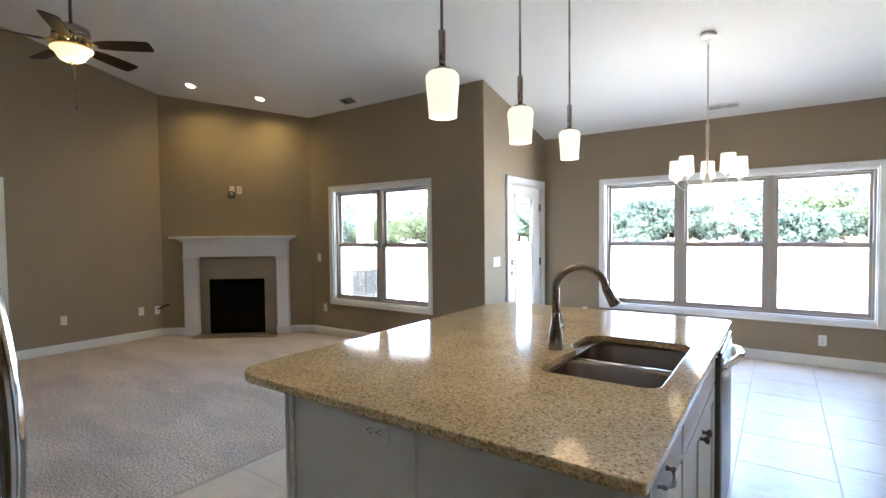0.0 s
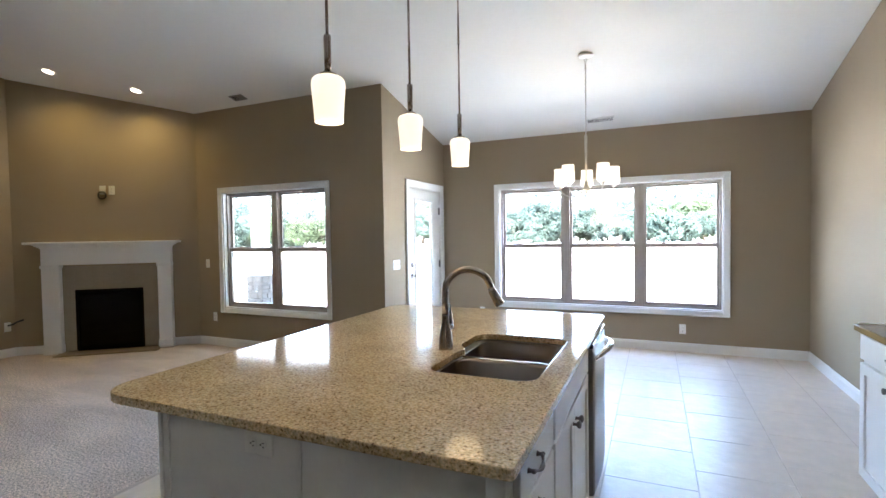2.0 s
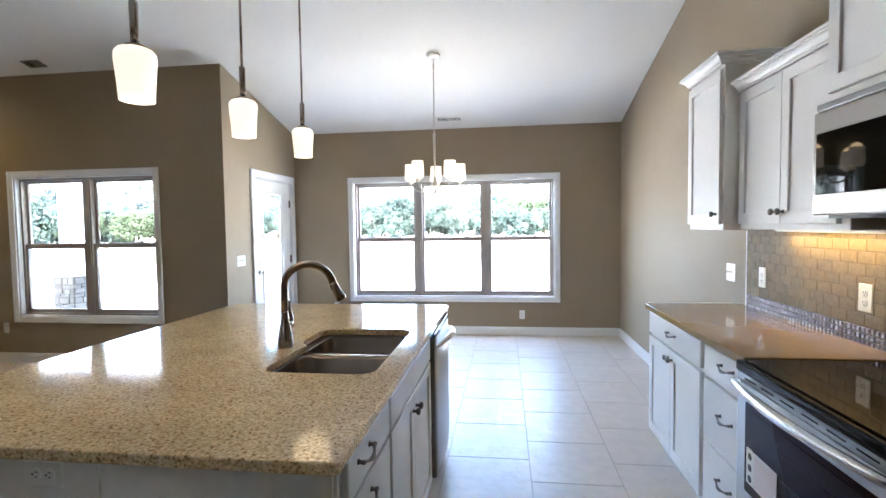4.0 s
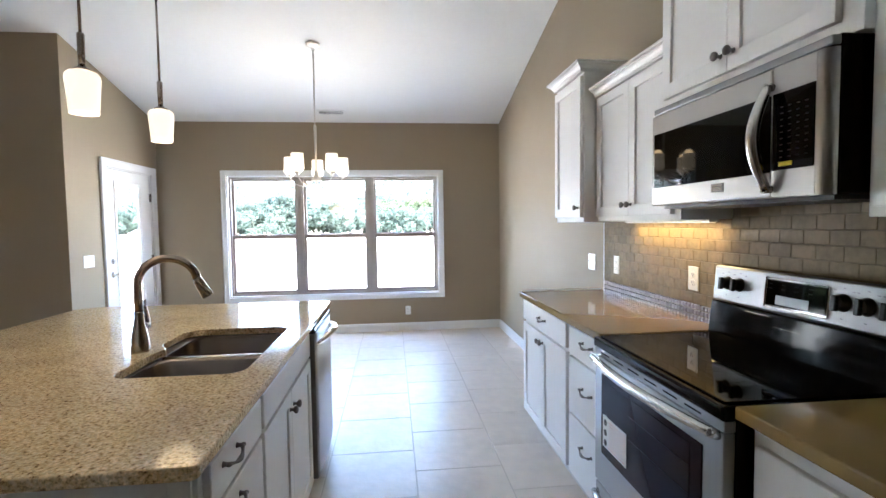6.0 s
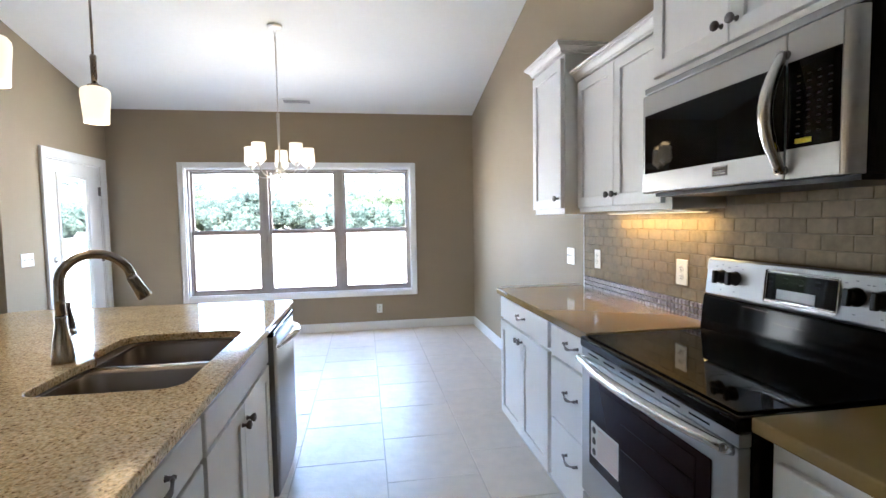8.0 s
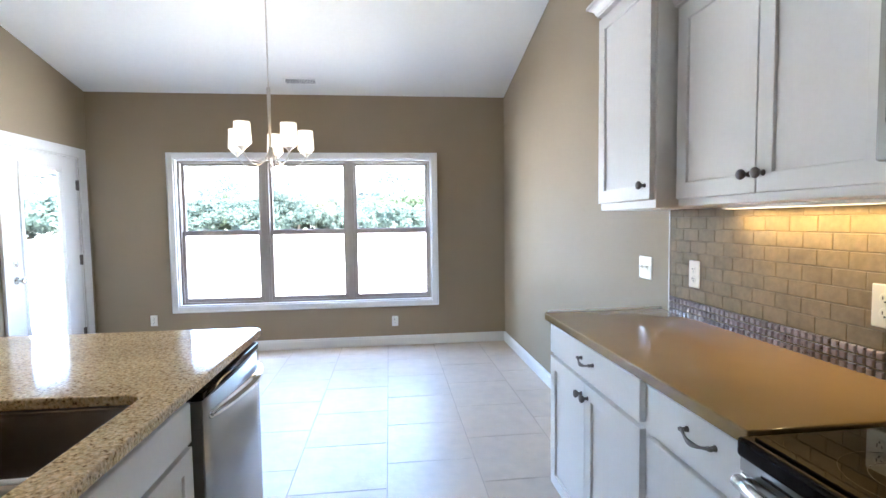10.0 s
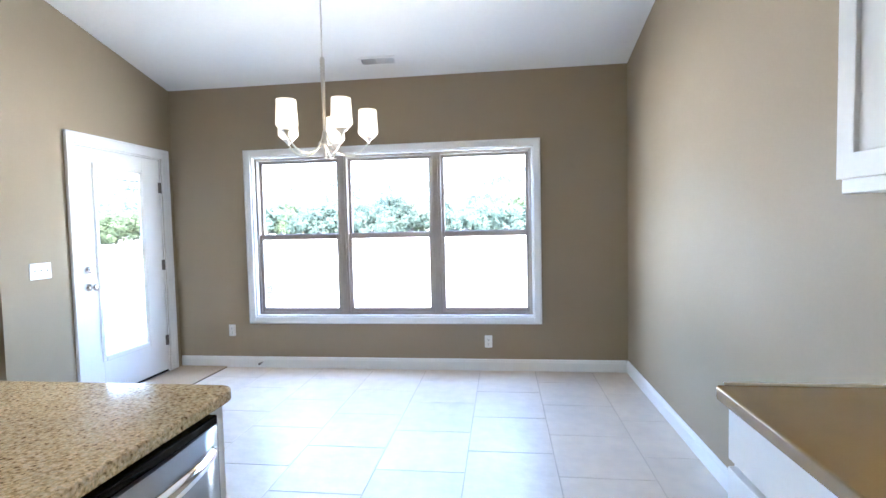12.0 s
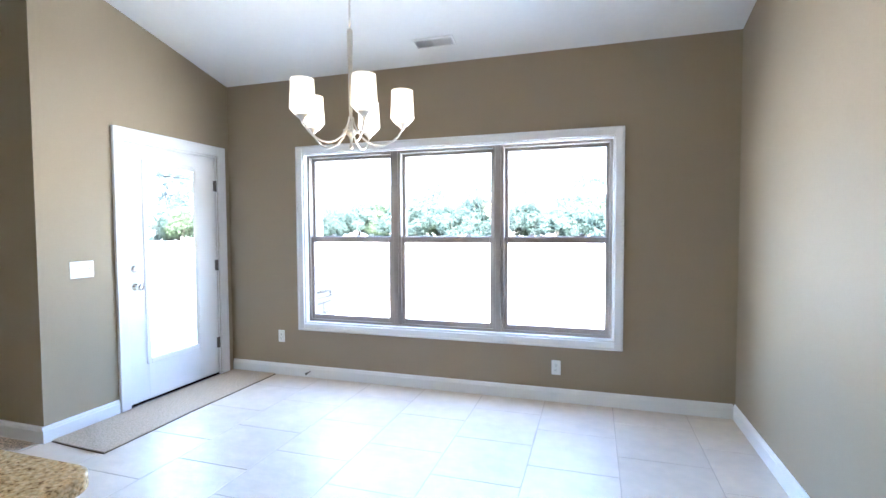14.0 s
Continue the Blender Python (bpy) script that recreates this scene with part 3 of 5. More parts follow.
# ---- patio door ----
def patio_door():
    """Local x runs along the wall with y of the world, local y points outdoors."""
    door = thing("door_1", pose(WEST_D, DY0, 0, 0, 0, 90), "closed white patio door with a full glass pane and raised blinds", "door", kind="structure")
    w = DY1 - DY0
    cw = 0.085
    quick("casing", (-cw, 0, -0.018, 0, 0, DZ + cw), M_TRIM, door, bevel=0.004)
    quick("casing", (w, w + cw, -0.018, 0, 0, DZ + cw), M_TRIM, door, bevel=0.004)
    quick("casing", (0, w, -0.018, 0, DZ, DZ + cw), M_TRIM, door, bevel=0.004)
    bead = B()
    box(bead, -cw, -cw + 0.016, -0.026, -0.018, 0, DZ + cw, 0.003)
    box(bead, w + cw - 0.016, w + cw, -0.026, -0.018, 0, DZ + cw, 0.003)
    box(bead, -cw + 0.016, w + cw - 0.016, -0.026, -0.018, DZ + cw - 0.016, DZ + cw, 0.003)
    part("casing_bead", bead, M_TRIM, door)
    jamb = B()
    box(jamb, 0, 0.012, 0, T, 0, DZ)
    box(jamb, w - 0.012, w, 0, T, 0, DZ)
    box(jamb, 0.012, w - 0.012, 0, T, DZ - 0.012, DZ)
    part("jamb", jamb, M_TRIM, door)
    s0, s1, zb, zt = 0.016, w - 0.016, 0.022, DZ - 0.016
    g0, g1, gz0, gz1 = 0.185, w - 0.235, 0.325, 1.885
    slab = part("door_slab", B(), M_TRIM, door)
    bm = B()
    box(bm, s0, g0, 0.010, 0.054, zb, zt, 0.002)
    box(bm, g1, s1, 0.010, 0.054, zb, zt, 0.002)
    box(bm, g0, g1, 0.010, 0.054, zb, gz0, 0.0)
    box(bm, g0, g1, 0.010, 0.054, gz1, zt, 0.0)
    bm.to_mesh(slab.data)
    bm.free()
    part("lite_frame", bar4(B(), g0 - 0.024, g1 + 0.024, gz0 - 0.024, gz1 + 0.024, 0.040, -0.001, 0.010, bevel=0.005), M_TRIM, slab)
    part("lite_bead", bar4(B(), g0 + 0.004, g1 - 0.004, gz0 + 0.004, gz1 - 0.004, 0.016, 0.012, 0.022, bevel=0.003), M_TRIM, slab)
    g = quick("pane", (g0 + 0.006, g1 - 0.006, 0.030, 0.034, gz0 + 0.006, gz1 - 0.006), M_GLASS, slab)
    g.visible_shadow = False
    blind = B()
    for i in range(6):
        z = gz1 - 0.030 - i * 0.007
        box(blind, g0 + 0.022, g1 - 0.022, 0.038, 0.048, z - 0.004, z)
    box(blind, g0 + 0.020, g1 - 0.020, 0.037, 0.049, gz1 - 0.092, gz1 - 0.078)
    part("raised_blind", blind, mat("grey_blind_slat", (0.13, 0.125, 0.12), rough=0.6), slab, "grey mini blind raised to the top")
    slide = B()
    box(slide, g1 - 0.030, g1 - 0.022, 0.014, 0.020, gz0 + 0.03, gz1 - 0.1)
    box(slide, g1 - 0.034, g1 - 0.018, 0.004, 0.018, gz0 + 0.06, gz0 + 0.20, 0.003)
    part("blind_slider", slide, M_PLATE, slab)
    knob = B()
    rot = pose(0, 0, 0, 90, 0, 0)
    lathe(knob, [(0.031, 0.0), (0.031, 0.006), (0.022, 0.012), (0.011, 0.016), (0.010, 0.034), (0.018, 0.040), (0.027, 0.050), (0.028, 0.060), (0.020, 0.068), (0.004, 0.071)], 20, (0.078, 0.010, 0.922), rot)
    part("door_knob", knob, M_CHROME, slab, "satin chrome round knob")
    bolt = B()
    lathe(bolt, [(0.030, 0.0), (0.030, 0.008), (0.024, 0.014), (0.004, 0.016)], 20, (0.078, 0.010, 1.06), rot)
    box(bolt, 0.074, 0.082, -0.022, -0.004, 1.045, 1.075, 0.002)
    part("deadbolt", bolt, M_CHROME, slab, "satin chrome deadbolt turn")
    for hz in (0.305, 1.03, 1.76):
        hb = B()
        tube(hb, [(w - 0.014, 0.002, hz - 0.05), (w - 0.014, 0.002, hz + 0.05)], 0.007, 8)
        box(hb, w - 0.040, w - 0.014, 0.006, 0.0095, hz - 0.048, hz + 0.048)
        part("hinge", hb, M_PEWTER, door)
    quick("door_sweep", (s0, s1, 0.014, 0.050, 0.004, zb), M_DARK, door, "dark rubber sweep under the door")
    quick("threshold", (0.012, w - 0.012, 0.006, T, 0.0, 0.004), M_PEWTER, door)


patio_door()

# ---- cabinets ----
def shaker_front(bm, u0, u1, v0, v1, rail=0.055, flat=False):
    """A front 20 mm thick, its face at local y = -0.02; shaker fronts have a sunk panel."""
    if flat:
        return box(bm, u0, u1, -0.020, 0.0, v0, v1, 0.003)
    rings = []
    for inset, y in ((0.0, 0.0), (0.0, -0.0185), (0.0015, -0.020), (rail - 0.002, -0.020), (rail, -0.0185), (rail + 0.001, -0.011)):
        rings.append([bm.verts.new((u, y, v)) for u, v in rect(u0 + inset, u1 - inset, v0 + inset, v1 - inset)])
    for a, b in zip(rings, rings[1:]):
        for i in range(4):
            bm.faces.new((a[i], a[(i + 1) % 4], b[(i + 1) % 4], b[i]))
    bm.faces.new(rings[0])
    bm.faces.new(rings[-1])
    return bm


def knob_mesh(u, v, y=-0.020):
    return lathe(B(), [(0.009, 0.0), (0.006, 0.004), (0.0055, 0.012), (0.012, 0.017), (0.0155, 0.023), (0.0145, 0.029), (0.008, 0.032), (0.002, 0.033)], 16, (u, y, v), pose(0, 0, 0, 90, 0, 0))


def pull_mesh(u, v, y=-0.020, half=0.052):
    """A swept pull: slim necks, a fuller middle that dips, and small rounded feet."""
    bm = B()
    pts = arc((u - half, y - 0.015, v + 0.003), (u + half, y - 0.015, v + 0.003), (0, -0.011, -0.011), 13)
    tube(bm, pts, [0.0062, 0.0046, 0.0038, 0.0042, 0.0054, 0.0066, 0.0070, 0.0066, 0.0054, 0.0042, 0.0038, 0.0046, 0.0062], 8)
    for s in (-1, 1):
        tube(bm, [(u + s * half, y, v + 0.003), (u + s * half, y - 0.005, v + 0.003), (u + s * half, y - 0.016, v + 0.003)], [0.0085, 0.0060, 0.0052], 8)
        lathe(bm, [(0.002, 0), (0.0062, 0.002), (0.0066, 0.008), (0.002, 0.011)], 10, (u + s * (half + 0.003), y - 0.016, v - 0.002))
    return bm


def cabinet(name, m, w, depth, z0, z1, fronts, label, category, toe=0.0, group="", crown=None):
    cab = thing(name, m, label, category, group)
    body = B()
    box(body, 0, w, 0.0, depth, z0 + toe, z1, 0.0015)
    part("body", body, M_CAB, cab)
    if toe:
        quick("toe_kick", (0.0, w, 0.07, depth - 0.01, z0, z0 + toe), M_TOE, cab)
    for f in fronts:
        bm = shaker_front(B(), *f["box"], flat=f.get("flat", False))
        fr = part(f["kind"], bm, M_CAB, cab)
        for u, v in f.get("knobs", ()):
            part("knob", knob_mesh(u, v), M_PEWTER, fr, "dark pewter round knob")
        for u, v in f.get("pulls", ()):
            part("handle", pull_mesh(u, v), M_PEWTER, fr, "dark pewter curved pull")
    if crown:
        u0, u1, left, right = crown
        bm = B()
        rings = []
        for out, dz in ((0.004, 0.0), (0.004, 0.008), (0.010, 0.010), (0.010, 0.015), (0.014, 0.024), (0.022, 0.032), (0.031, 0.036), (0.031, 0.042), (0.040, 0.044), (0.040, 0.056)):
            rings.append([bm.verts.new((u, y, z1 + dz)) for u, y in ((u0 - out * left, -0.018 - out), (u1 + out * right, -0.018 - out), (u1 + out * right, depth), (u0 - out * left, depth))])
        for a, b in zip(rings, rings[1:]):
            for i in range(4):
                bm.faces.new((a[i], a[(i + 1) % 4], b[(i + 1) % 4], b[i]))
        bm.faces.new(rings[0])
        bm.faces.new(rings[-1])
        part("crown_moulding", bm, M_CAB, cab)
    return cab


FACE = 0.575
CZ0, CZ1 = 0.889, 0.92
EZ0, EZ1 = 0.901, 0.935  # east counter
R90 = -90
# base cabinets on the east wall (local x runs towards the camera's start)
cabinet("base_cabinet", pose(FACE + 0.02, 3.345, 0, 0, 0, R90), 0.829, EAST - FACE - 0.022, 0, EZ0, [
    {"kind": "drawer_front", "box": (0.012, 0.808, 0.757, 0.886), "flat": True, "pulls": [(0.425, 0.826)]},
    {"kind": "door", "box": (0.012, 0.397, 0.140, 0.738), "knobs": [(0.372, 0.688)]},
    {"kind": "door", "box": (0.401, 0.808, 0.140, 0.738), "knobs": [(0.428, 0.688)]},
], "white painted base cabinet with one drawer above two doors", "cabinet", toe=0.125, group="base cabinets")
cabinet("base_cabinet", pose(FACE + 0.02, 2.515, 0, 0, 0, R90), 0.418, EAST - FACE - 0.022, 0, EZ0, [
    {"kind": "drawer_front", "box": (0.021, 0.400, 0.748, 0.886), "flat": True, "pulls": [(0.258, 0.834)]},
    {"kind": "drawer_front", "box": (0.021, 0.400, 0.452, 0.733), "flat": True, "pulls": [(0.252, 0.614)]},
    {"kind": "drawer_front", "box": (0.021, 0.400, 0.140, 0.442), "flat": True, "pulls": [(0.250, 0.333)]},
], "white painted base cabinet with three plain drawers", "cabinet", toe=0.125, group="base cabinets")
cabinet("base_cabinet", pose(FACE + 0.02, 1.27, 0, 0, 0, R90), 1.07, EAST - FACE - 0.022, 0, EZ0, [
    {"kind": "drawer_front", "box": (0.025, 0.52, 0.705, 0.850), "flat": True, "pulls": [(0.28, 0.80)]},
    {"kind": "drawer_front", "box": (0.55, 1.045, 0.705, 0.850), "flat": True, "pulls": [(0.80, 0.80)]},
    {"kind": "door", "box": (0.025, 0.52, 0.115, 0.690), "knobs": [(0.47, 0.63)]},
    {"kind": "door", "box": (0.55, 1.045, 0.115, 0.690), "knobs": [(0.60, 0.63)]},
], "white painted base cabinet beside the range", "cabinet", toe=0.125, group="base cabinets")


def slab_outline(x0, x1, y0, y1, radii, n=7):
    """A rectangle with rounded corners, radii for (x0,y0), (x1,y0), (x1,y1), (x0,y1)."""
    pts = []
    for (cx, cy, a0), r in zip(((x0, y0, 180), (x1, y0, 270), (x1, y1, 0), (x0, y1, 90)), radii):
        sx, sy = (1 if cx == x0 else -1), (1 if cy == y0 else -1)
        for i in range(n):
            a = radians(a0 + 90 * i / (n - 1))
            pts.append((cx + sx * r + r * math.cos(a), cy + sy * r + r * math.sin(a)))
    return pts


def slab_with_hole(outer, hole, z0, z1, bevel):
    """A flat slab with an optional hole and eased edges."""
    bm = B()
    loops = [outer] + ([hole] if hole else [])
    edges = []
    for lp in loops:
        vs = [bm.verts.new((x, y, z1)) for x, y in lp]
        edges += [bm.edges.new((vs[i], vs[(i + 1) % len(vs)])) for i in range(len(vs))]
    bmesh.ops.triangle_fill(bm, edges=edges, use_beauty=True, use_dissolve=False)
    res = bmesh.ops.extrude_face_region(bm, geom=list(bm.faces))
    for v in res["geom"]:
        if isinstance(v, bmesh.types.BMVert):
            v.co.z = z0
    bmesh.ops.recalc_face_normals(bm, faces=bm.faces)
    sharp = [e for e in bm.edges if len(e.link_faces) == 2 and e.calc_face_angle() > 1.2]
    bmesh.ops.bevel(bm, geom=sharp, offset=bevel, segments=3, profile=0.5, affect="EDGES")
    return bm


tagged(part("countertop", slab_with_hole(slab_outline(0.551, EAST, 2.080, 3.354, (0.004, 0.002, 0.002, 0.012), 4), None, EZ0, EZ1, 0.005), M_QUARTZ),
       "polished brown quartz countertop on the base cabinets", "countertop")
tagged(part("countertop", slab_with_hole(slab_outline(0.551, EAST, 0.18, 1.284, (0.004, 0.002, 0.002, 0.004), 4), None, EZ0, EZ1, 0.005), M_QUARTZ),
       "polished brown quartz countertop beside the range", "countertop")

structure("counter_caulk", box(B(), 0.575, EAST, 3.356, 3.362, EZ1 - 0.01, EZ1 + 0.004), M_TRIM, "thin white caulk line along the counter end", "trim")

# wall cabinets
UZ = 1.405
cabinet("wall_cabinet", pose(0.804, 3.308, 0, 0, 0, R90), 0.452, EAST - 0.806, UZ - 0.006, 2.252, [
    {"kind": "door", "box": (0.012, 0.440, UZ + 0.025, 2.232), "knobs": [(0.408, 1.484)]}],
    "tall white wall cabinet with one shaker door and crown", "cabinet", group="wall cabinets", crown=(0, 0.452, 1, 1))
cabinet("wall_cabinet", pose(0.888, 2.855, 0, 0, 0, R90), 0.803, EAST - 0.890, UZ, 2.103, [
    {"kind": "door", "box": (0.016, 0.391, UZ + 0.025, 2.096), "knobs": [(0.366, 1.484)]},
    {"kind": "door", "box": (0.395, 0.758, UZ + 0.025, 2.096), "knobs": [(0.420, 1.484)]}],
    "white wall cabinet with two shaker doors and crown", "cabinet", group="wall cabinets", crown=(0, 0.803, 0, 0))
cabinet("wall_cabinet", pose(0.812, 2.050, 0, 0, 0, R90), 0.829, EAST - 0.814, 1.846, 2.44, [
    {"kind": "door", "box": (0.012, 0.385, 1.884, 2.42), "knobs": [(0.358, 1.940)]},
    {"kind": "door", "box": (0.389, 0.772, 1.884, 2.42), "knobs": [(0.418, 1.940)]}],
    "white wall cabinet with two doors above the microwave", "cabinet", group="wall cabinets", crown=(0, 0.829, 1, 1))
cabinet("wall_cabinet", pose(0.838, 1.220, 0, 0, 0, R90), 0.90, EAST - 0.840, UZ, 2.20, [
    {"kind": "door", "box": (0.025, 0.448, UZ + 0.025, 2.18), "knobs": [(0.42, 1.478)]},
    {"kind": "door", "box": (0.452, 0.875, UZ + 0.025, 2.18), "knobs": [(0.48, 1.478)]}],
    "white wall cabinet with two shaker doors beside the microwave", "cabinet", group="wall cabinets", crown=(0, 0.90, 0, 1))

# ---- island ----
IX0, IX1, IY0, IY1 = -2.196, -0.700, 1.174, 3.328
sink_hole = []
for cx, cy, r, a0, a1 in ((-0.862, 1.872, 0.062, -90, 0), (-0.862, 2.478, 0.062, 0, 90), (-1.175, 2.458, 0.082, 90, 180)):
    for i in range(8):
        a = radians(a0 + (a1 - a0) * i / 7)
        sink_hole.append((cx + r * math.cos(a), cy + r * math.sin(a)))
sink_hole += [(-1.257, 2.285), (-1.240, 2.235), (-1.212, 2.205), (-1.206, 2.180), (-1.216, 2.150), (-1.222, 2.10)]
for i in range(8):
    a = radians(180 + 90 * i / 7)
    sink_hole.append((-1.160 + 0.062 * math.cos(a), 1.872 + 0.062 * math.sin(a)))
tagged(part("island_countertop", slab_with_hole(slab_outline(IX0, IX1, IY0, IY1, (0.13, 0.018, 0.050, 0.11), 9), sink_hole, CZ0, CZ1, 0.005), M_GRANITE),
       "polished tan speckled granite island top with sink cutout", "countertop")

BX0, BX1, BY0, BY1 = -1.955, -0.735, 1.235, 3.29


def island_base():
    isl = thing("kitchen_island", pose(0, 0, 0), "white painted kitchen island with a panelled end", "kitchen island")
    quick("back_panel", (BX0, BX0 + 0.02, BY0, BY1, 0.0, CZ0), M_CAB, isl, bevel=0.002)
    quick("end_panel", (BX0 + 0.02, BX1 - 0.03, BY0 + 0.012, BY0 + 0.03, 0.0, CZ0), M_CAB, isl, "flat white end panel")
    for u0, u1 in ((BX0 + 0.02, BX0 + 0.045), (-1.372, -1.352), (BX1 - 0.055, BX1 - 0.004)):
        quick("stile", (u0, u1, BY0 + 0.004, BY0 + 0.012, 0.0, CZ0), M_CAB, isl, bevel=0.0015)
    quick("far_panel", (BX0 + 0.02, BX1 + 0.01, 3.225, BY1, 0.0, CZ0), M_CAB, isl, bevel=0.002)
    quick("baseboard_strip", (BX0 + 0.02, BX1 - 0.06, BY0 - 0.004, BY0 + 0.004, 0.0, 0.09), M_TRIM, isl, bevel=0.002)


island_base()
cabinet("island_cabinet", pose(BX1, 1.266, 0, 0, 0, 90), 0.45, 0.58, 0, CZ0 - 0.002, [
    {"kind": "drawer_front", "box": (0.020, 0.440, 0.755, 0.868), "flat": True, "pulls": [(0.150, 0.826)]},
    {"kind": "drawer_front", "box": (0.020, 0.440, 0.45, 0.742), "flat": True, "pulls": [(0.160, 0.690)]},
    {"kind": "drawer_front", "box": (0.020, 0.440, 0.115, 0.437), "flat": True, "pulls": [(0.160, 0.33)]}],
    "white island drawer unit with dark curved pulls", "cabinet", toe=0.10, group="island cabinets")


def sink_base():
    cab = thing("island_cabinet", pose(BX1, 1.7175, 0, 0, 0, 90), "white island sink cabinet with two doors", "cabinet", "island cabinets")
    w = 0.90
    quick("side_panel", (0, 0.018, 0.0, 0.56, 0.10, CZ0 - 0.002), M_CAB, cab)
    quick("side_panel", (w - 0.018, w, 0.0, 0.56, 0.10, CZ0 - 0.002), M_CAB, cab)
    quick("face_frame", (0.018, w - 0.018, 0.0, 0.02, 0.10, CZ0 - 0.002), M_CAB, cab)
    quick("bottom_panel", (0.018, w - 0.018, 0.02, 0.56, 0.10, 0.118), M_CAB, cab)
    quick("toe_kick", (0, w, 0.07, 0.55, 0, 0.10), M_TOE, cab)
    part("false_front", shaker_front(B(), 0.02, w - 0.02, 0.755, 0.868, flat=True), M_CAB, cab)
    for u0, u1, k in ((0.02, 0.426, 0.395), (0.43, w - 0.02, 0.462)):
        d = part("door", shaker_front(B(), u0, u1, 0.115, 0.742), M_CAB, cab)
        part("knob", knob_mesh(k, 0.672), M_PEWTER, d, "dark pewter round knob")


sink_base()


def sink():
    s = thing("sink", pose(0, 0, 0), "undermount stainless steel double bowl sink", "sink")
    part("rim", slab_with_hole(slab_outline(-1.275, -0.775, 1.785, 2.56, (0.05,) * 4, 5), slab_outline(-1.215, -0.81, 1.82, 2.53, (0.06,) * 4, 6), CZ0 - 0.012, CZ0 - 0.002, 0.001), M_SINK, s)
    for y0, y1, x0 in ((1.80, 2.165, -1.228), (2.190, 2.550, -1.265)):
        bm = B()
        rings = []
        for k, (inset, z) in enumerate(((0.0, CZ0 - 0.006), (0.003, CZ0 - 0.02), (0.008, CZ0 - 0.150), (0.014, CZ0 - 0.172), (0.026, CZ0 - 0.187), (0.042, CZ0 - 0.195), (0.060, CZ0 - 0.198))):
            ol = slab_outline(x0 + inset, -0.795 - inset, y0 + inset, y1 - inset, (0.07,) * 4, 7)
            rings.append([bm.verts.new((x, y, z)) for x, y in ol])
        for a, b in zip(rings, rings[1:]):
            for i in range(len(a)):
                f = bm.faces.new((a[i], a[(i + 1) % len(a)], b[(i + 1) % len(a)], b[i]))
                f.smooth = True
        bm.faces.new(rings[-1])
        bowl = part("bowl", bm, M_SINK, s)
        mod = bowl.modifiers.new("wall", "SOLIDIFY")
        mod.thickness, mod.offset = 0.002, 0
        dr = lathe(B(), [(0.045, 0.0), (0.043, 0.004), (0.030, 0.003), (0.028, -0.004), (0.002, -0.004)], 20, (-1.02, (y0 + y1) / 2, CZ0 - 0.197))
        part("drain", dr, M_CHROME, bowl)
    quick("divider", (-1.222, -0.798, 2.166, 2.189, CZ0 - 0.06, CZ0 - 0.014), M_SINK, s)
    # Divider top in lighter steel than the bowls; its highlight is set by colour.
    ridge = tube(B(), [(-1.226, 2.1775, CZ0 - 0.013), (-0.794, 2.1775, CZ0 - 0.013)], 0.0125, 12)
    part("divider_ridge", ridge, M_STEEL, s, "rolled steel ridge between the bowls, brightened as a highlight")


sink()


def faucet():
    f = thing("faucet", pose(-1.288, 2.158, CZ1), "brushed nickel gooseneck pull-down faucet", "faucet")
    part("base", lathe(B(), [(0.034, 0), (0.034, 0.006), (0.033, 0.02), (0.030, 0.06), (0.021, 0.105), (0.0165, 0.135), (0.0175, 0.152), (0.0165, 0.158)], 24), M_NICKEL, f)
    neck = B()
    pts = [(0, 0, 0.15), (0, 0, 0.215), (0.0008, 0.0, 0.258)]
    for i in range(15):
        a = radians(174 - 168 * i / 14)
        pts.append((0.102 + 0.102 * math.cos(a), 0.050 * (1 + math.cos(a)) / 2, 0.264 + 0.098 * math.sin(a)))
    tube(neck, pts, 0.0158, 14)
    part("neck", neck, M_NICKEL, f)
    end = Vector(pts[-1])
    d = Vector((0.52, 0.12, -1.0)).normalized()
    head = B()
    tube(head, [end - d * 0.006, end + d * 0.004, end + d * 0.008, end + d * 0.045, end + d * 0.078, end + d * 0.082], [0.0160, 0.0180, 0.0190, 0.0205, 0.0240, 0.0195], 16)
    part("spray_head", head, M_NICKEL, f)
    lever = B()
    tube(lever, [(0.004, 0.014, 0.10), (0.010, 0.040, 0.095)], [0.014, 0.016], 12)
    tube(lever, [(0.011, 0.042, 0.085), (0.009, 0.044, 0.12), (0.002, 0.045, 0.165), (-0.001, 0.046, 0.198)], [0.013, 0.011, 0.007, 0.0085], 10)
    part("lever", lever, M_NICKEL, f)


faucet()


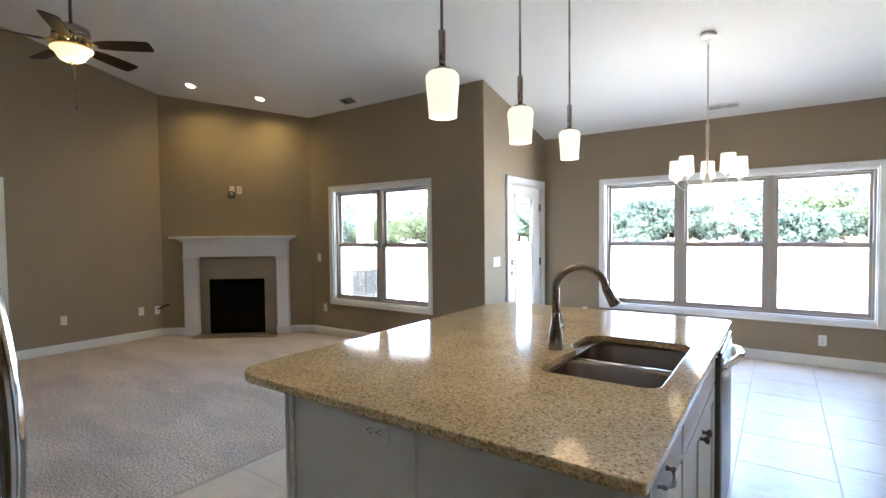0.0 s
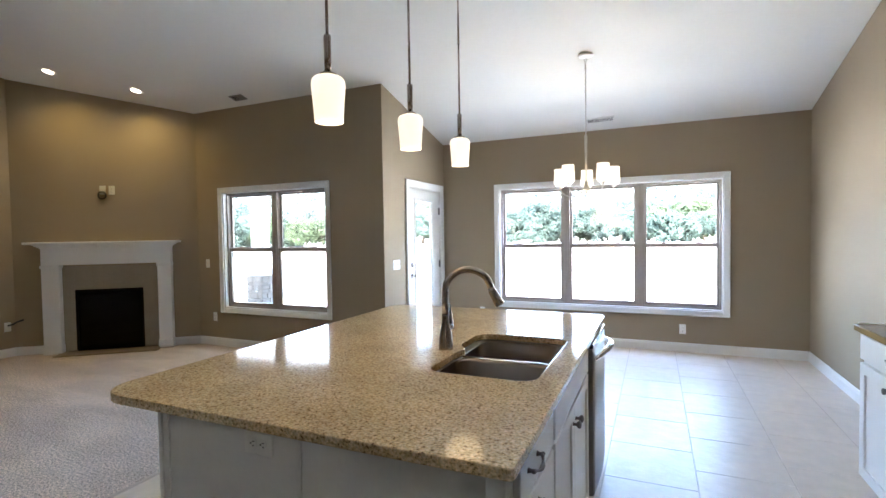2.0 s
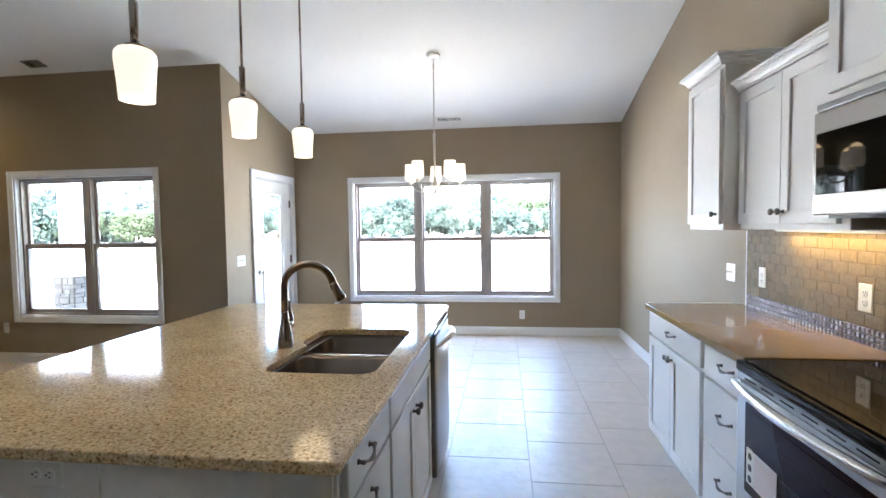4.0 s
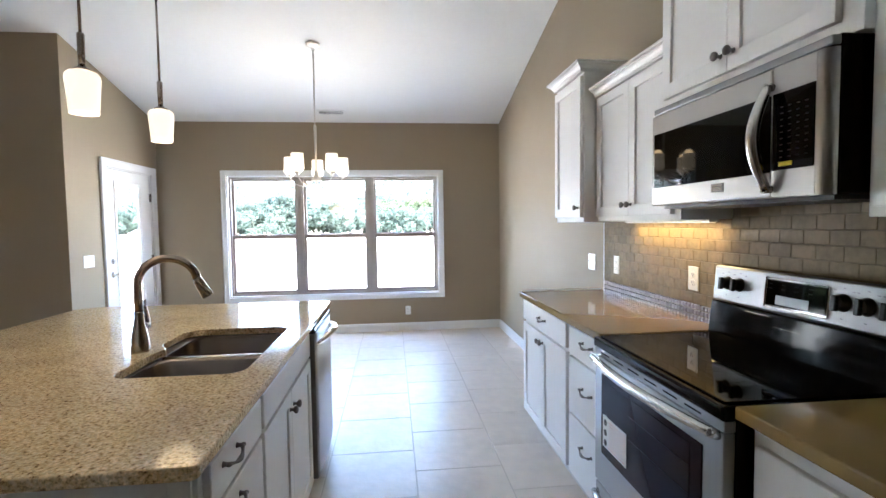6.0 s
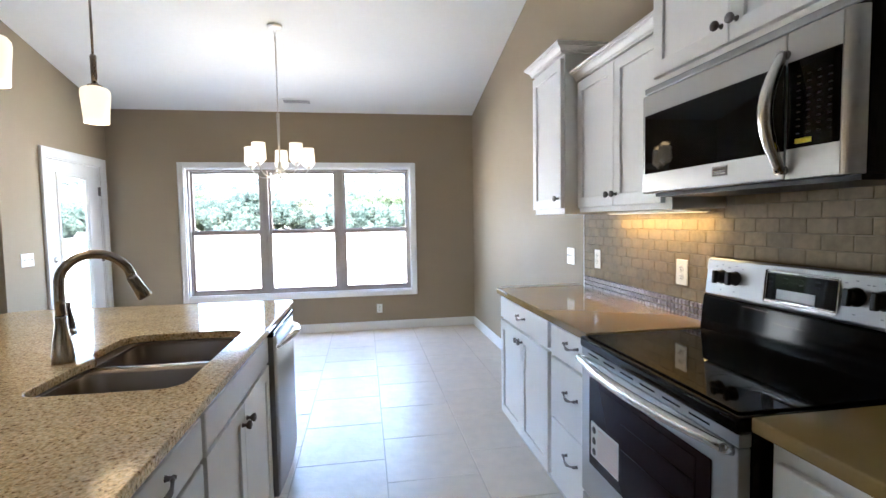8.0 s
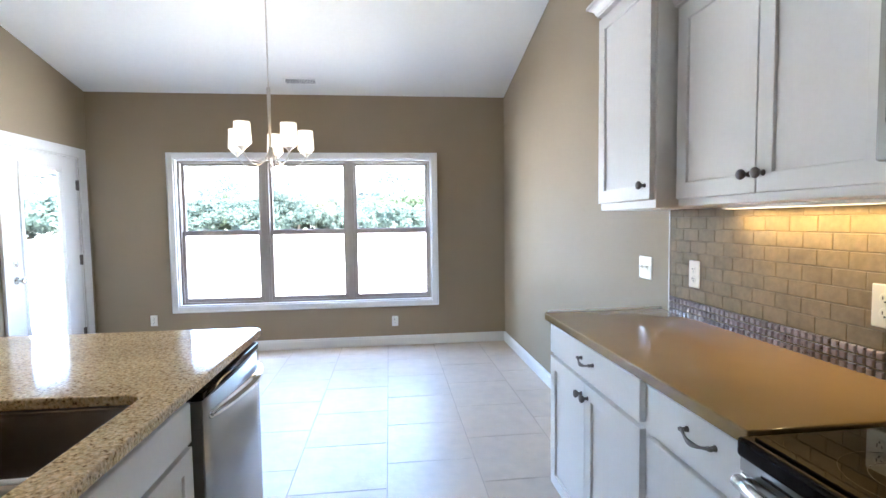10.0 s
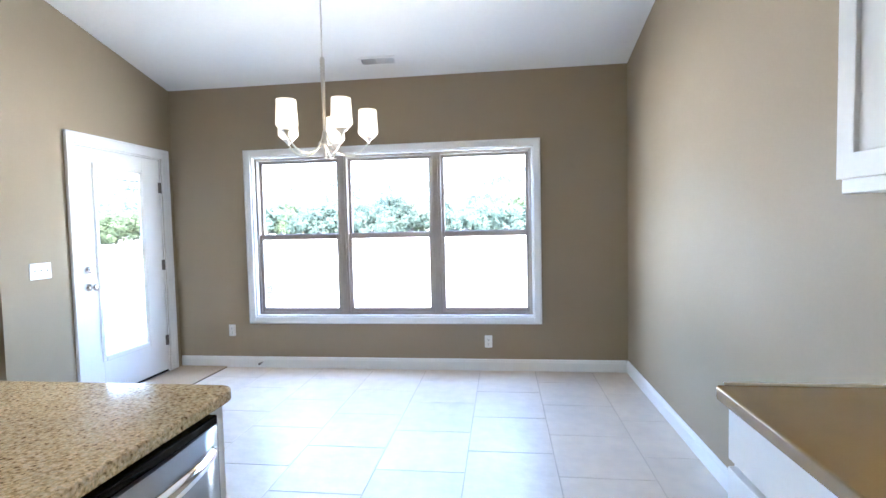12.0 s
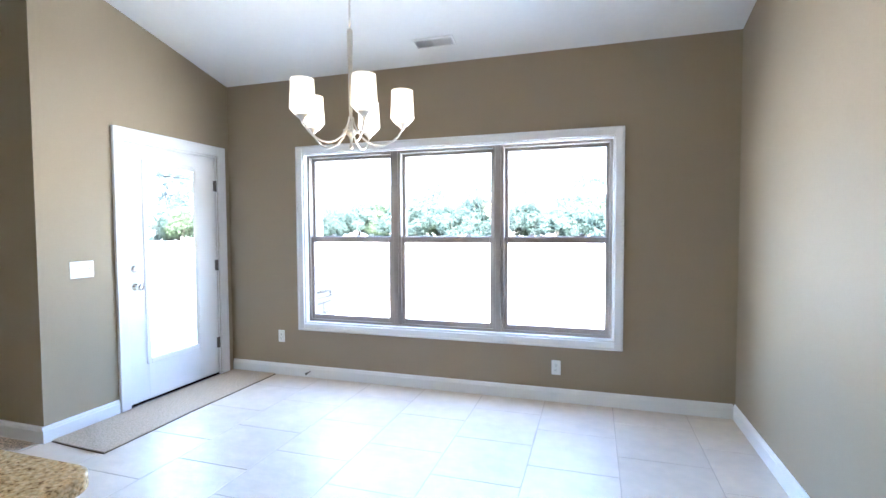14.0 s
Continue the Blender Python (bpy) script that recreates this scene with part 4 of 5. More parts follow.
def dishwasher():
    d = thing("dishwasher", pose(BX1, 2.622, 0, 0, 0, 90), "stainless steel dishwasher built into the island", "dishwasher")
    w = 0.598
    quick("tub", (0.004, w - 0.004, 0.004, 0.55, 0.10, 0.874), M_DARK, d)
    quick("toe_plate", (0.0, w, 0.05, 0.09, 0.0, 0.10), M_PLASTIC, d)
    bm = B()
    n = 10
    for i in range(n):
        u0, u1 = 0.006 + (w - 0.012) * i / n, 0.006 + (w - 0.012) * (i + 1) / n
        b0, b1 = (-0.040 - 0.012 * math.sin(math.pi * k / n) for k in (i, i + 1))
        v = [bm.verts.new(p) for p in ((u0, b0, 0.115), (u1, b1, 0.115), (u1, b1, 0.858), (u0, b0, 0.858))]
        f = bm.faces.new(v)
        f.smooth = True
        bm.faces.new([bm.verts.new(p) for p in ((u0, b0, 0.858), (u1, b1, 0.858), (u1, 0.0, 0.858), (u0, 0.0, 0.858))])
        bm.faces.new([bm.verts.new(p) for p in ((u0, b0, 0.115), (u1, b1, 0.115), (u1, 0.0, 0.115), (u0, 0.0, 0.115))])
    for u in (0.006, w - 0.006):
        bm.faces.new([bm.verts.new(p) for p in ((u, -0.040, 0.115), (u, 0.0, 0.115), (u, 0.0, 0.858), (u, -0.040, 0.858))])
    bmesh.ops.remove_doubles(bm, verts=bm.verts, dist=0.0001)
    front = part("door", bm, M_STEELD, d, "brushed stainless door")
    quick("side_edge", (0.0, 0.006, -0.038, 0.0, 0.115, 0.858), M_STEELP, d)
    quick("side_edge", (w - 0.006, w, -0.038, 0.0, 0.115, 0.858), M_STEELP, d)
    quick("control_strip", (0.004, w - 0.004, -0.042, 0.02, 0.858, 0.882), M_GLASSBLK, d, "black control strip", bevel=0.003)
    h = B()
    pts = arc((0.052, -0.046, 0.800), (w - 0.030, -0.046, 0.800), (0, -0.052, 0.018), 21)
    tube(h, pts, [0.009 + 0.010 * math.sin(math.pi * i / 20) ** 0.5 for i in range(21)], 12)
    for u in (0.056, w - 0.034):
        tube(h, [(u, -0.040, 0.800), (u, -0.052, 0.801)], [0.014, 0.010], 10)
    part("handle", h, M_CHROME, front, "bowed polished steel handle")


dishwasher()


# ---- range ----
def range_cooker():
    y0, y1 = 1.288, 2.076
    w = y1 - y0
    r = thing("range", pose(0.563, y1, 0, 0, 0, R90), "stainless steel electric range with black glass cooktop", "range")
    D = EAST - 0.563 - 0.01
    quick("side_panel", (0.0, 0.016, 0.0, D, 0.02, 0.908), M_BLACK, r, "black enamel side")
    quick("side_panel", (w - 0.016, w, 0.0, D, 0.02, 0.908), M_BLACK, r, "black enamel side")
    quick("cavity", (0.016, w - 0.016, 0.004, D, 0.06, 0.89), M_DARK, r)
    top_ = B()
    box(top_, 0.0, w, -0.040, D - 0.055, 0.890, 0.930, 0.009, 3)
    part("cooktop_rim", top_, M_BLACK, r, "black enamel cooktop rim")
    quick("cooktop_glass", (0.022, w - 0.022, -0.018, D - 0.075, 0.930, 0.9355), M_GLASSBLK, r, "glossy black ceramic glass", bevel=0.002)
    rings = B()
    for cx, cy, rr in ((0.21, 0.12, 0.105), (0.58, 0.12, 0.082), (0.21, 0.36, 0.082), (0.58, 0.36, 0.105)):
        for rad in (rr, rr * 0.62):
            n = 40
            inner = [rings.verts.new((cx + rad * math.cos(2 * math.pi * i / n), cy + rad * math.sin(2 * math.pi * i / n), 0.9359)) for i in range(n)]
            outer = [rings.verts.new((cx + (rad + 0.0018) * math.cos(2 * math.pi * i / n), cy + (rad + 0.0018) * math.sin(2 * math.pi * i / n), 0.9359)) for i in range(n)]
            for i in range(n):
                rings.faces.new((inner[i], outer[i], outer[(i + 1) % n], inner[(i + 1) % n]))
    tagged(part("burner_rings", rings, mat("faint_burner_print", (0.011, 0.011, 0.012), rough=0.2, vary=0), r), kind="stuff")
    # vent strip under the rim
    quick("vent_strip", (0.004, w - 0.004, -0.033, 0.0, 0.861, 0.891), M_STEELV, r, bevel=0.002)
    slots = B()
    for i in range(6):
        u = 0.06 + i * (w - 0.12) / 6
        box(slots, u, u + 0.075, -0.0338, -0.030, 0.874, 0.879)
    tagged(part("vent_dashes", slots, M_DARK, r), kind="stuff")
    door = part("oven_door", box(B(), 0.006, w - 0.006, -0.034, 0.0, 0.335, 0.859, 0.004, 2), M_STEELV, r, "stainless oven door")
    quick("window_border", (0.073, w - 0.086, -0.037, -0.033, 0.470, 0.795), M_OVENGLASS, door, bevel=0.001)
    quick("oven_window", (0.130, w - 0.138, -0.0395, -0.036, 0.500, 0.776), M_OVENGLASS, door, "dark glossy oven window", bevel=0.001)
    racks = B()
    for z in (0.627, 0.711):
        tube(racks, [(0.30, -0.0400, z), (w - 0.142, -0.0400, z)], 0.0013, 6)
    part("rack_lines", racks, M_MARK, door)
    h = B()
    pts = arc((0.030, -0.058, 0.856), (w - 0.022, -0.058, 0.860), (0, -0.038, 0.000), 17)
    tube(h, pts, [0.013 + 0.005 * math.sin(math.pi * i / 16) for i in range(17)], 12)
    for u, z in ((0.033, 0.846), (w - 0.025, 0.848)):
        tube(h, [(u, -0.032, z), (u, -0.050, z + 0.004), (u, -0.062, z + 0.010)], 0.012, 10)
    part("oven_handle", h, M_STEEL, door, "bowed polished steel handle")
    dr = part("storage_drawer", box(B(), 0.006, w - 0.006, -0.032, 0.0, 0.075, 0.325, 0.006, 2), M_STEELV, r, "stainless storage drawer")
    h = B()
    tube(h, arc((0.035, -0.050, 0.290), (w - 0.035, -0.050, 0.290), (0, -0.034, 0.008), 13), 0.013, 10)
    for u in (0.036, w - 0.036):
        tube(h, [(u, -0.030, 0.290), (u, -0.054, 0.290)], 0.012, 10)
    part("drawer_handle", h, M_STEEL, dr)
    quick("kick_plate", (0.02, w - 0.02, 0.03, 0.06, 0.0, 0.075), M_PLASTIC, r)
    # sticker on the oven window
    st = quick("energy_sticker", (0.096, 0.286, -0.0412, -0.0370, 0.513, 0.638), M_STICKER, door, "white paper label with red lines and print")
    bars = B()
    for i in range(9):
        box(bars, 0.150, 0.278, -0.0420, -0.0410, 0.523 + i * 0.0127, 0.5242 + i * 0.0127)
    part("printed_lines", bars, M_RED, st)
    dots = B()
    for i in range(3):
        lathe(dots, [(0.013, 0.0), (0.013, 0.0008), (0.002, 0.0009)], 12, (0.120, -0.0411, 0.533 + i * 0.040), pose(0, 0, 0, 90, 0, 0))
    part("printed_dots", dots, M_INK, st)
    # back guard
    g = B()
    prism(g, [(D - 0.090, 0.925), (D - 0.002, 0.925), (D - 0.002, 1.214), (D - 0.052, 1.214), (D - 0.066, 1.075), (D - 0.075, 1.062)], "x", 0.004, w - 0.004)
    guard = part("back_guard", g, mat("gloss_black_back_guard", (0.003, 0.003, 0.0034), rough=0.08, vary=0, spec=0.10), r, "black lower back guard")
    # Bright steel dashes laid on the guard as the glints along its vent louvres.
    for u0, u1, z in ((0.20, 0.33, 1.052), (0.34, 0.46, 1.020)):
        dots = B()
        n = int((u1 - u0) / 0.012)
        for i in range(n):
            yy = D - 0.075 - 0.015 * (1.062 - z) / 0.137 - 0.0008
            box(dots, u0 + i * 0.012, u0 + i * 0.012 + 0.006, yy, yy + 0.004, z, z + 0.003)
        tagged(part("vent_dashes", dots, M_STEEL, guard), kind="stuff")
    tilt = pose(0, 0, 0, -5.6, 0, 0)
    panel = part("control_panel", box(B(), 0.010, w, -0.006, 0.012, -0.073, 0.073, 0.010, 3), M_STEELP, r, "brushed steel control panel")
    panel.matrix_basis = pose(0, D - 0.066, 1.142) @ tilt
    quick("display", (0.303, 0.545, -0.0085, -0.004, -0.048, 0.046), M_GLASSBLK, panel, "black glass clock panel", bevel=0.006, seg=2)
    quick("display_border", (0.295, 0.553, -0.0070, -0.004, -0.056, 0.054), M_CHROME, panel, bevel=0.008, seg=2)
    quick("display_film", (0.345, 0.480, -0.0096, -0.0080, -0.040, -0.008), M_DISPLAY, panel, "pale protective film on the display")
    pads = B()
    for i in range(4):
        for k in range(2):
            box(pads, 0.312 + 0.055 * i, 0.326 + 0.055 * i, -0.0094, -0.0080, 0.012 + 0.016 * k, 0.016 + 0.016 * k)
    tagged(part("key_marks", pads, M_MARK, panel), kind="stuff")
    for u in (0.096, 0.162, 0.596, 0.670, 0.744):
        k = B()
        lathe(k, [(0.027, 0.0), (0.027, 0.004), (0.023, 0.008), (0.021, 0.024), (0.018, 0.027), (0.002, 0.0275)], 20, (u, -0.006, 0.005), pose(0, 0, 0, 90, 0, 0))
        box(k, u - 0.009, u + 0.009, -0.044, -0.028, -0.021, 0.027, 0.003)
        part("control_knob", k, M_PLASTIC, panel, "black control knob")
        mk = B()
        for du, dz in ((-0.03, 0.040), (0.0, 0.048), (0.03, 0.040), (0, -0.045)):
            box(mk, u + du - 0.004, u + du + 0.004, -0.0068, -0.0055, dz, dz + 0.003)
        tagged(part("knob_marks", mk, M_INK, panel), kind="stuff")


range_cooker()


# ---- microwave ----
def microwave():
    y1, y0 = 2.014, 1.234
    w = y1 - y0
    zb, zt = 1.461, 1.842
    FX = 0.750
    mw = thing("microwave", pose(FX, y1, 0, 0, 0, R90), "stainless steel over-range microwave with black glass door", "microwave")
    D = EAST - FX - 0.02
    quick("case", (0.0, w, 0.020, D, zb, zt), M_BLACK, mw, "black enamel case", bevel=0.003)
    top_ = B()
    box(top_, 0.0, w, -0.004, 0.020, zt - 0.027, zt - 0.004, 0.004, 2)
    part("vent_grille", top_, M_STEELP, mw, "stainless top vent band")
    quick("vent_gap", (0.004, w - 0.004, 0.004, 0.022, zt - 0.033, zt - 0.026), M_DARK, mw)
    split = 0.609
    door = part("door", box(B(), 0.0, split - 0.002, -0.012, 0.018, zb, zt - 0.032, 0.006, 2), M_STEELV, mw, "stainless door frame")
    quick("door_glass", (0.020, split - 0.004, -0.0145, -0.010, zb + 0.069, zt - 0.105), M_GLASSBLK, door, "glossy black door glass", bevel=0.001)
    h = B()
    tube(h, arc((split + 0.002, -0.026, zb + 0.020), (split + 0.002, -0.026, zt - 0.080), (-0.010, -0.036, 0), 17), [0.011 + 0.006 * math.sin(math.pi * i / 16) for i in range(17)], 12)
    for z in (zb + 0.023, zt - 0.083):
        tube(h, [(split + 0.0, -0.010, z), (split + 0.0, -0.034, z)], 0.011, 10)
    part("handle", h, M_STEEL, door, "curved polished steel handle")
    ctrl = part("control_panel", box(B(), split + 0.001, w - 0.032, -0.012, 0.018, zb, zt - 0.032, 0.002, 2), M_STEELV, mw)
    trim = B()
    prism(trim, [(w - 0.031, 0.018)] + [(w - 0.031 + 0.030 * math.sin(radians(9 * i)), 0.018 - 0.030 * math.cos(radians(9 * i))) for i in range(11)], "z", zb, zt - 0.032)
    part("end_trim", trim, M_STEELV, mw, "rounded stainless end trim")
    quick("keypad", (split + 0.004, w - 0.034, -0.0145, -0.010, zb + 0.072, zt - 0.104), M_GLASSBLK, ctrl, "black glass keypad", bevel=0.001)
    keys = B()
    for i in range(4):
        for k in range(9):
            box(keys, split + 0.032 + i * 0.026, split + 0.041 + i * 0.026, -0.0152, -0.0142, zb + 0.104 + k * 0.0165, zb + 0.1072 + k * 0.0165)
    tagged(part("key_marks", keys, M_MARK, ctrl), kind="stuff")
    quick("energy_sticker", (split + 0.030, split + 0.072, -0.0156, -0.0144, zb + 0.082, zb + 0.093), M_YELLOW, ctrl, "small yellow sticker")
    b = quick("badge", (0.362, 0.422, -0.0145, -0.011, zb + 0.030, zb + 0.058), M_PEWTER, door, "small dark maker's badge", bevel=0.001)
    bars = B()
    for z in (0.037, 0.044, 0.051):
        box(bars, 0.368, 0.416, -0.0152, -0.0142, zb + z - 0.0015, zb + z + 0.0015)
    part("badge_lines", bars, M_CHROME, b)
    quick("underside", (0.02, w - 0.02, 0.03, D - 0.03, zb - 0.012, zb + 0.004), M_PLASTIC, mw)


microwave()


# ---- refrigerator ----
def refrigerator():
    x0, x1, y0, y1, h = -2.160, -1.252, PANTRY_Y + 0.02, 0.205, 1.76
    fr = thing("refrigerator", pose(0, 0, 0), "stainless steel refrigerator with black sides and bowed handles", "refrigerator")
    quick("body", (x0, x1, y0, y1, 0.02, h), M_BLACK, fr, "black enamel body", bevel=0.006)
    mid = (x0 + x1) / 2
    for a, b in ((x0 + 0.002, mid - 0.003), (mid + 0.003, x1 - 0.002)):
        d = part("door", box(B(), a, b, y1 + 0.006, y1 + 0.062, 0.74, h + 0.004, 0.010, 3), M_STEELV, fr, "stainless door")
        hx = mid - 0.035 if b < mid else x1 - 0.052
        hb = B()
        tube(hb, arc((hx, y1 + 0.082, 0.80), (hx, y1 + 0.082, 1.52), (0, 0.046, 0), 21), [0.012 + 0.006 * math.sin(math.pi * i / 20) for i in range(21)], 12)
        for z in (0.805, 1.515):
            tube(hb, [(hx, y1 + 0.060, z), (hx, y1 + 0.086, z)], 0.012, 10)
        part("handle", hb, M_CHROME, d, "bowed polished steel handle")
    quick("freezer_drawer", (x0 + 0.002, x1 - 0.002, y1 + 0.006, y1 + 0.062, 0.08, 0.73), M_STEELV, fr, "stainless freezer drawer", bevel=0.010, seg=3)


refrigerator()


# ---- fireplace ----
def fireplace():
    f = thing("fireplace", M_DIAG, "white painted mantel with taupe surround and black firebox", "fireplace")
    L0, L1, R0, R1 = 0.340, 0.528, 1.636, 1.796
    for a, b in ((L0, L1), (R0, R1)):
        leg = part("mantel_leg", box(B(), a, b, -0.11, 0.0, 0.0, 1.10, 0.003), M_TRIM, f)
        box_ = B()
        box(box_, a - 0.010, b + 0.010, -0.122, -0.002, 1.085, 1.125, 0.006)
        part("capital", box_, M_TRIM, leg)
        quick("plinth", (a - 0.008, b + 0.008, -0.120, -0.002, 0.0, 0.11), M_TRIM, leg, bevel=0.003)
    part("frieze", box(B(), L0, R1, -0.108, 0.0, 1.125, 1.335, 0.003), M_TRIM, f)
    cr = B()
    for out, za, zb in ((0.010, 1.335, 1.350), (0.028, 1.350, 1.364), (0.048, 1.364, 1.378), (0.062, 1.378, 1.388)):
        box(cr, L0 - out, R1 + out, -0.110 - out, 0.0, za, zb, 0.003)
    part("crown_moulding", cr, M_TRIM, f)
    quick("shelf", (0.210, 1.905, -0.235, 0.0, 1.388, 1.418), M_TRIM, f, bevel=0.008, seg=2)
    sur = B()
    box(sur, L1, FB0, -0.022, 0.0, 0.0, 1.10, 0.002)
    box(sur, FB1, R0, -0.022, 0.0, 0.0, 1.10, 0.002)
    box(sur, FB0, FB1, -0.022, 0.0, FBZ, 1.10, 0.002)
    part("surround", sur, M_SURROUND, f, "taupe stone surround")
    quick("hearth", (L1 - 0.02, R0 + 0.02, -0.29, -0.022, 0.0, 0.012), M_HEARTH, f, "tan flush hearth strip", bevel=0.002)
    fb = B()
    box(fb, FB0 - 0.01, FB0, 0.0, 0.42, 0.0, FBZ)
    box(fb, FB1, FB1 + 0.01, 0.0, 0.42, 0.0, FBZ)
    box(fb, FB0, FB1, 0.41, 0.42, 0.0, FBZ)
    box(fb, FB0, FB1, 0.0, 0.42, FBZ, FBZ + 0.01)
    box(fb, FB0, FB1, 0.0, 0.42, 0.0, 0.02)
    part("firebox", fb, M_DARK, f, "dark empty firebox")
    part("firebox_frame", bar4(B(), FB0, FB1, 0.02, FBZ, 0.035, -0.020, 0.02), M_BLACK, f)
    quick("firebox_glass", (FB0 + 0.03, FB1 - 0.03, 0.0, 0.006, 0.05, FBZ - 0.03), M_GLASSBLK, f, "black glass firebox front")


fireplace()


# ---- wall plates ----
def plate(m, gangs=1, kind="outlet", material=None, label="", w=None):
    material = material or M_PLATE
    pw = w or (0.070 + 0.046 * (gangs - 1))
    names = {"outlet": ("wall_outlet", "outlet"), "switch": ("light_switch", "light switch"), "blank": ("wall_plate", "wall plate")}
    p = thing(names[kind][0], m, label, names[kind][1])
    pl = part("plate", box(B(), -pw / 2, pw / 2, -0.006, 0.0, -0.057, 0.057, 0.003), material, p)
    for g in range(gangs):
        u = (g - (gangs - 1) / 2) * 0.046
        if kind == "outlet":
            for s in (-1, 1):
                face = part("socket", lathe(B(), [(0.0165, 0.0), (0.0165, 0.0016), (0.0158, 0.0021), (0.0120, 0.0022), (0.002, 0.0022)], 16, (u, -0.006, s * 0.0195), pose(0, 0, 0, 90, 0, 0)), material, pl)
                sl = B()
                box(sl, u - 0.0075, u - 0.0050, -0.0090, -0.0078, s * 0.0195 - 0.002, s * 0.0195 + 0.007)
                box(sl, u + 0.0050, u + 0.0075, -0.0090, -0.0078, s * 0.0195 - 0.001, s * 0.0195 + 0.006)
                lathe(sl, [(0.003, 0), (0.003, 0.001), (0.0005, 0.001)], 8, (u, -0.0080, s * 0.0195 - 0.008), pose(0, 0, 0, 90, 0, 0))
                part("slots", sl, M_SLOT, face)
        elif kind == "switch":
            quick("toggle_slot", (u - 0.006, u + 0.006, -0.0072, -0.006, -0.013, 0.013), M_IVORY, pl)
            quick("toggle", (u - 0.004, u + 0.004, -0.019, -0.006, 0.0, 0.010), material, pl, bevel=0.002)
        else:
            quick("cover_insert", (u - 0.017, u + 0.017, -0.0075, -0.006, -0.034, 0.034), material, pl, bevel=0.001)
    return p


plate(pose(-2.618, NORTH, 0.362), label="white duplex outlet low on the dining wall")
plate(pose(-0.110, NORTH, 0.268), label="white duplex outlet below the dining window")
plate(pose(WEST_D, 5.082, 1.09, 0, 0, 90), 3, "switch", label="white three-gang switch plate beside the patio door")
plate(pose(-5.927, LIV_N, 1.096), 1, "switch", label="white switch plate beside the living room window")
plate(pose(-5.816, LIV_N, 0.383), label="white outlet below the living room window")
plate(pose(WEST, 2.305, 0.395, 0, 0, 90), label="white outlet on the living room wall")
plate(pose(WEST, 3.19, 0.385, 0, 0, 90), label="white outlet near the fireplace corner")
plate(pose(WEST, 3.40, 0.375, 0, 0, 90), 1, "blank", label="white cable plate with a black cable stub")
plate(M_DIAG @ pose(DLEN - 1.11, 0, 2.08), 1, "blank", label="white media plate above the mantel")
plate(M_DIAG @ pose(DLEN - 1.007, 0, 2.08), label="white outlet above the mantel")
plate(pose(EAST, 3.496, 1.115, 0, 0, -90), 2, "switch", label="white two-gang switch plate above the counter end")
plate(pose(EAST - 0.012, 3.088, 1.126, 0, 0, -90), 1, "outlet", M_IVORY, label="ivory duplex outlet near the end of the backsplash")
plate(pose(EAST - 0.012, 2.303, 1.128, 0, 0, -90), 1, "outlet", M_IVORY, label="ivory duplex outlet on the tile backsplash", w=0.078)
plate(pose(-1.514, BY0 + 0.012, 0.818, 0, 90, 0), 1, "outlet", label="white duplex outlet on the island end panel")

c = B()
tube(c, [Vector((DLEN - 1.112 + 0.045 * math.cos(a / 20 * 2 * math.pi), -0.022 - 0.004 * math.sin(a), 2.012 + 0.045 * math.sin(a / 20 * 2 * math.pi))) for a in range(46)], 0.0075, 8)
ob = tagged(part("coiled_cable", c, M_PLASTIC), "black cable coil hanging from the media plate", "cable")
ob.matrix_world = M_DIAG
c = B()
tube(c, [(WEST + 0.008, 3.40, 0.39), (WEST + 0.04, 3.44, 0.405), (WEST + 0.06, 3.47, 0.43), (WEST + 0.09, 3.53, 0.45)], 0.011, 8)
tagged(part("cable_stub", c, M_PLASTIC), "short black cable stub sticking out of a wall plate", "cable")
st = B()
tube(st, [(-2.309, NORTH - 0.016, 0.055), (-2.309, NORTH - 0.075, 0.053)], 0.006, 8)
tube(st, [(-2.309, NORTH - 0.073, 0.053), (-2.309, NORTH - 0.086, 0.053)], 0.011, 8)
tagged(part("door_stop", st, M_PEWTER), "small dark spring door stop on the baseboard", "door stop")


# ---- vents ----
def slope_pose(x, y):
    return pose(x, y, ceil_z(y), -math.degrees(math.atan(PITCH)), 0, 0)


def ceiling_vent(m, w, d, label, material):
    v = thing("ceiling_vent", m, label, "vent")
    part("frame", bar4_flat(B(), -w / 2, w / 2, -d / 2, d / 2, 0.018, -0.010, 0.0), material, v)
    quick("backing", (-w / 2 + 0.018, w / 2 - 0.018, -d / 2 + 0.018, d / 2 - 0.018, -0.003, 0.0), M_DARK, v)
    n = int((w - 0.05) / 0.014)
    for i in range(n):
        u = -w / 2 + 0.026 + i * (w - 0.052) / (n - 1)
        s = quick("slat", (-0.0045, 0.0045, -d / 2 + 0.018, d / 2 - 0.018, -0.0008, 0.0008), material, v)
        s.matrix_basis = pose(u, 0, -0.0065, 0, (35 if i < n / 2 else -35), 0)
    quick("centre_bar", (-0.006, 0.006, -d / 2 + 0.018, d / 2 - 0.018, -0.012, -0.009), material, v)


def bar4_flat(bm, x0, x1, y0, y1, w, z0, z1):
    box(bm, x0, x0 + w, y0, y1, z0, z1, 0.002)
    box(bm, x1 - w, x1, y0, y1, z0, z1, 0.002)
    box(bm, x0 + w, x1 - w, y0, y0 + w, z0, z1, 0.002)
    box(bm, x0 + w, x1 - w, y1 - w, y1, z0, z1, 0.002)
    return bm


ceiling_vent(slope_pose(-1.008, 6.225), 0.325, 0.125, "white two-way register in the dining ceiling", M_PLATE)
ceiling_vent(slope_pose(-5.10, 4.62), 0.20, 0.12, "small grey register in the living room ceiling", M_VENT)

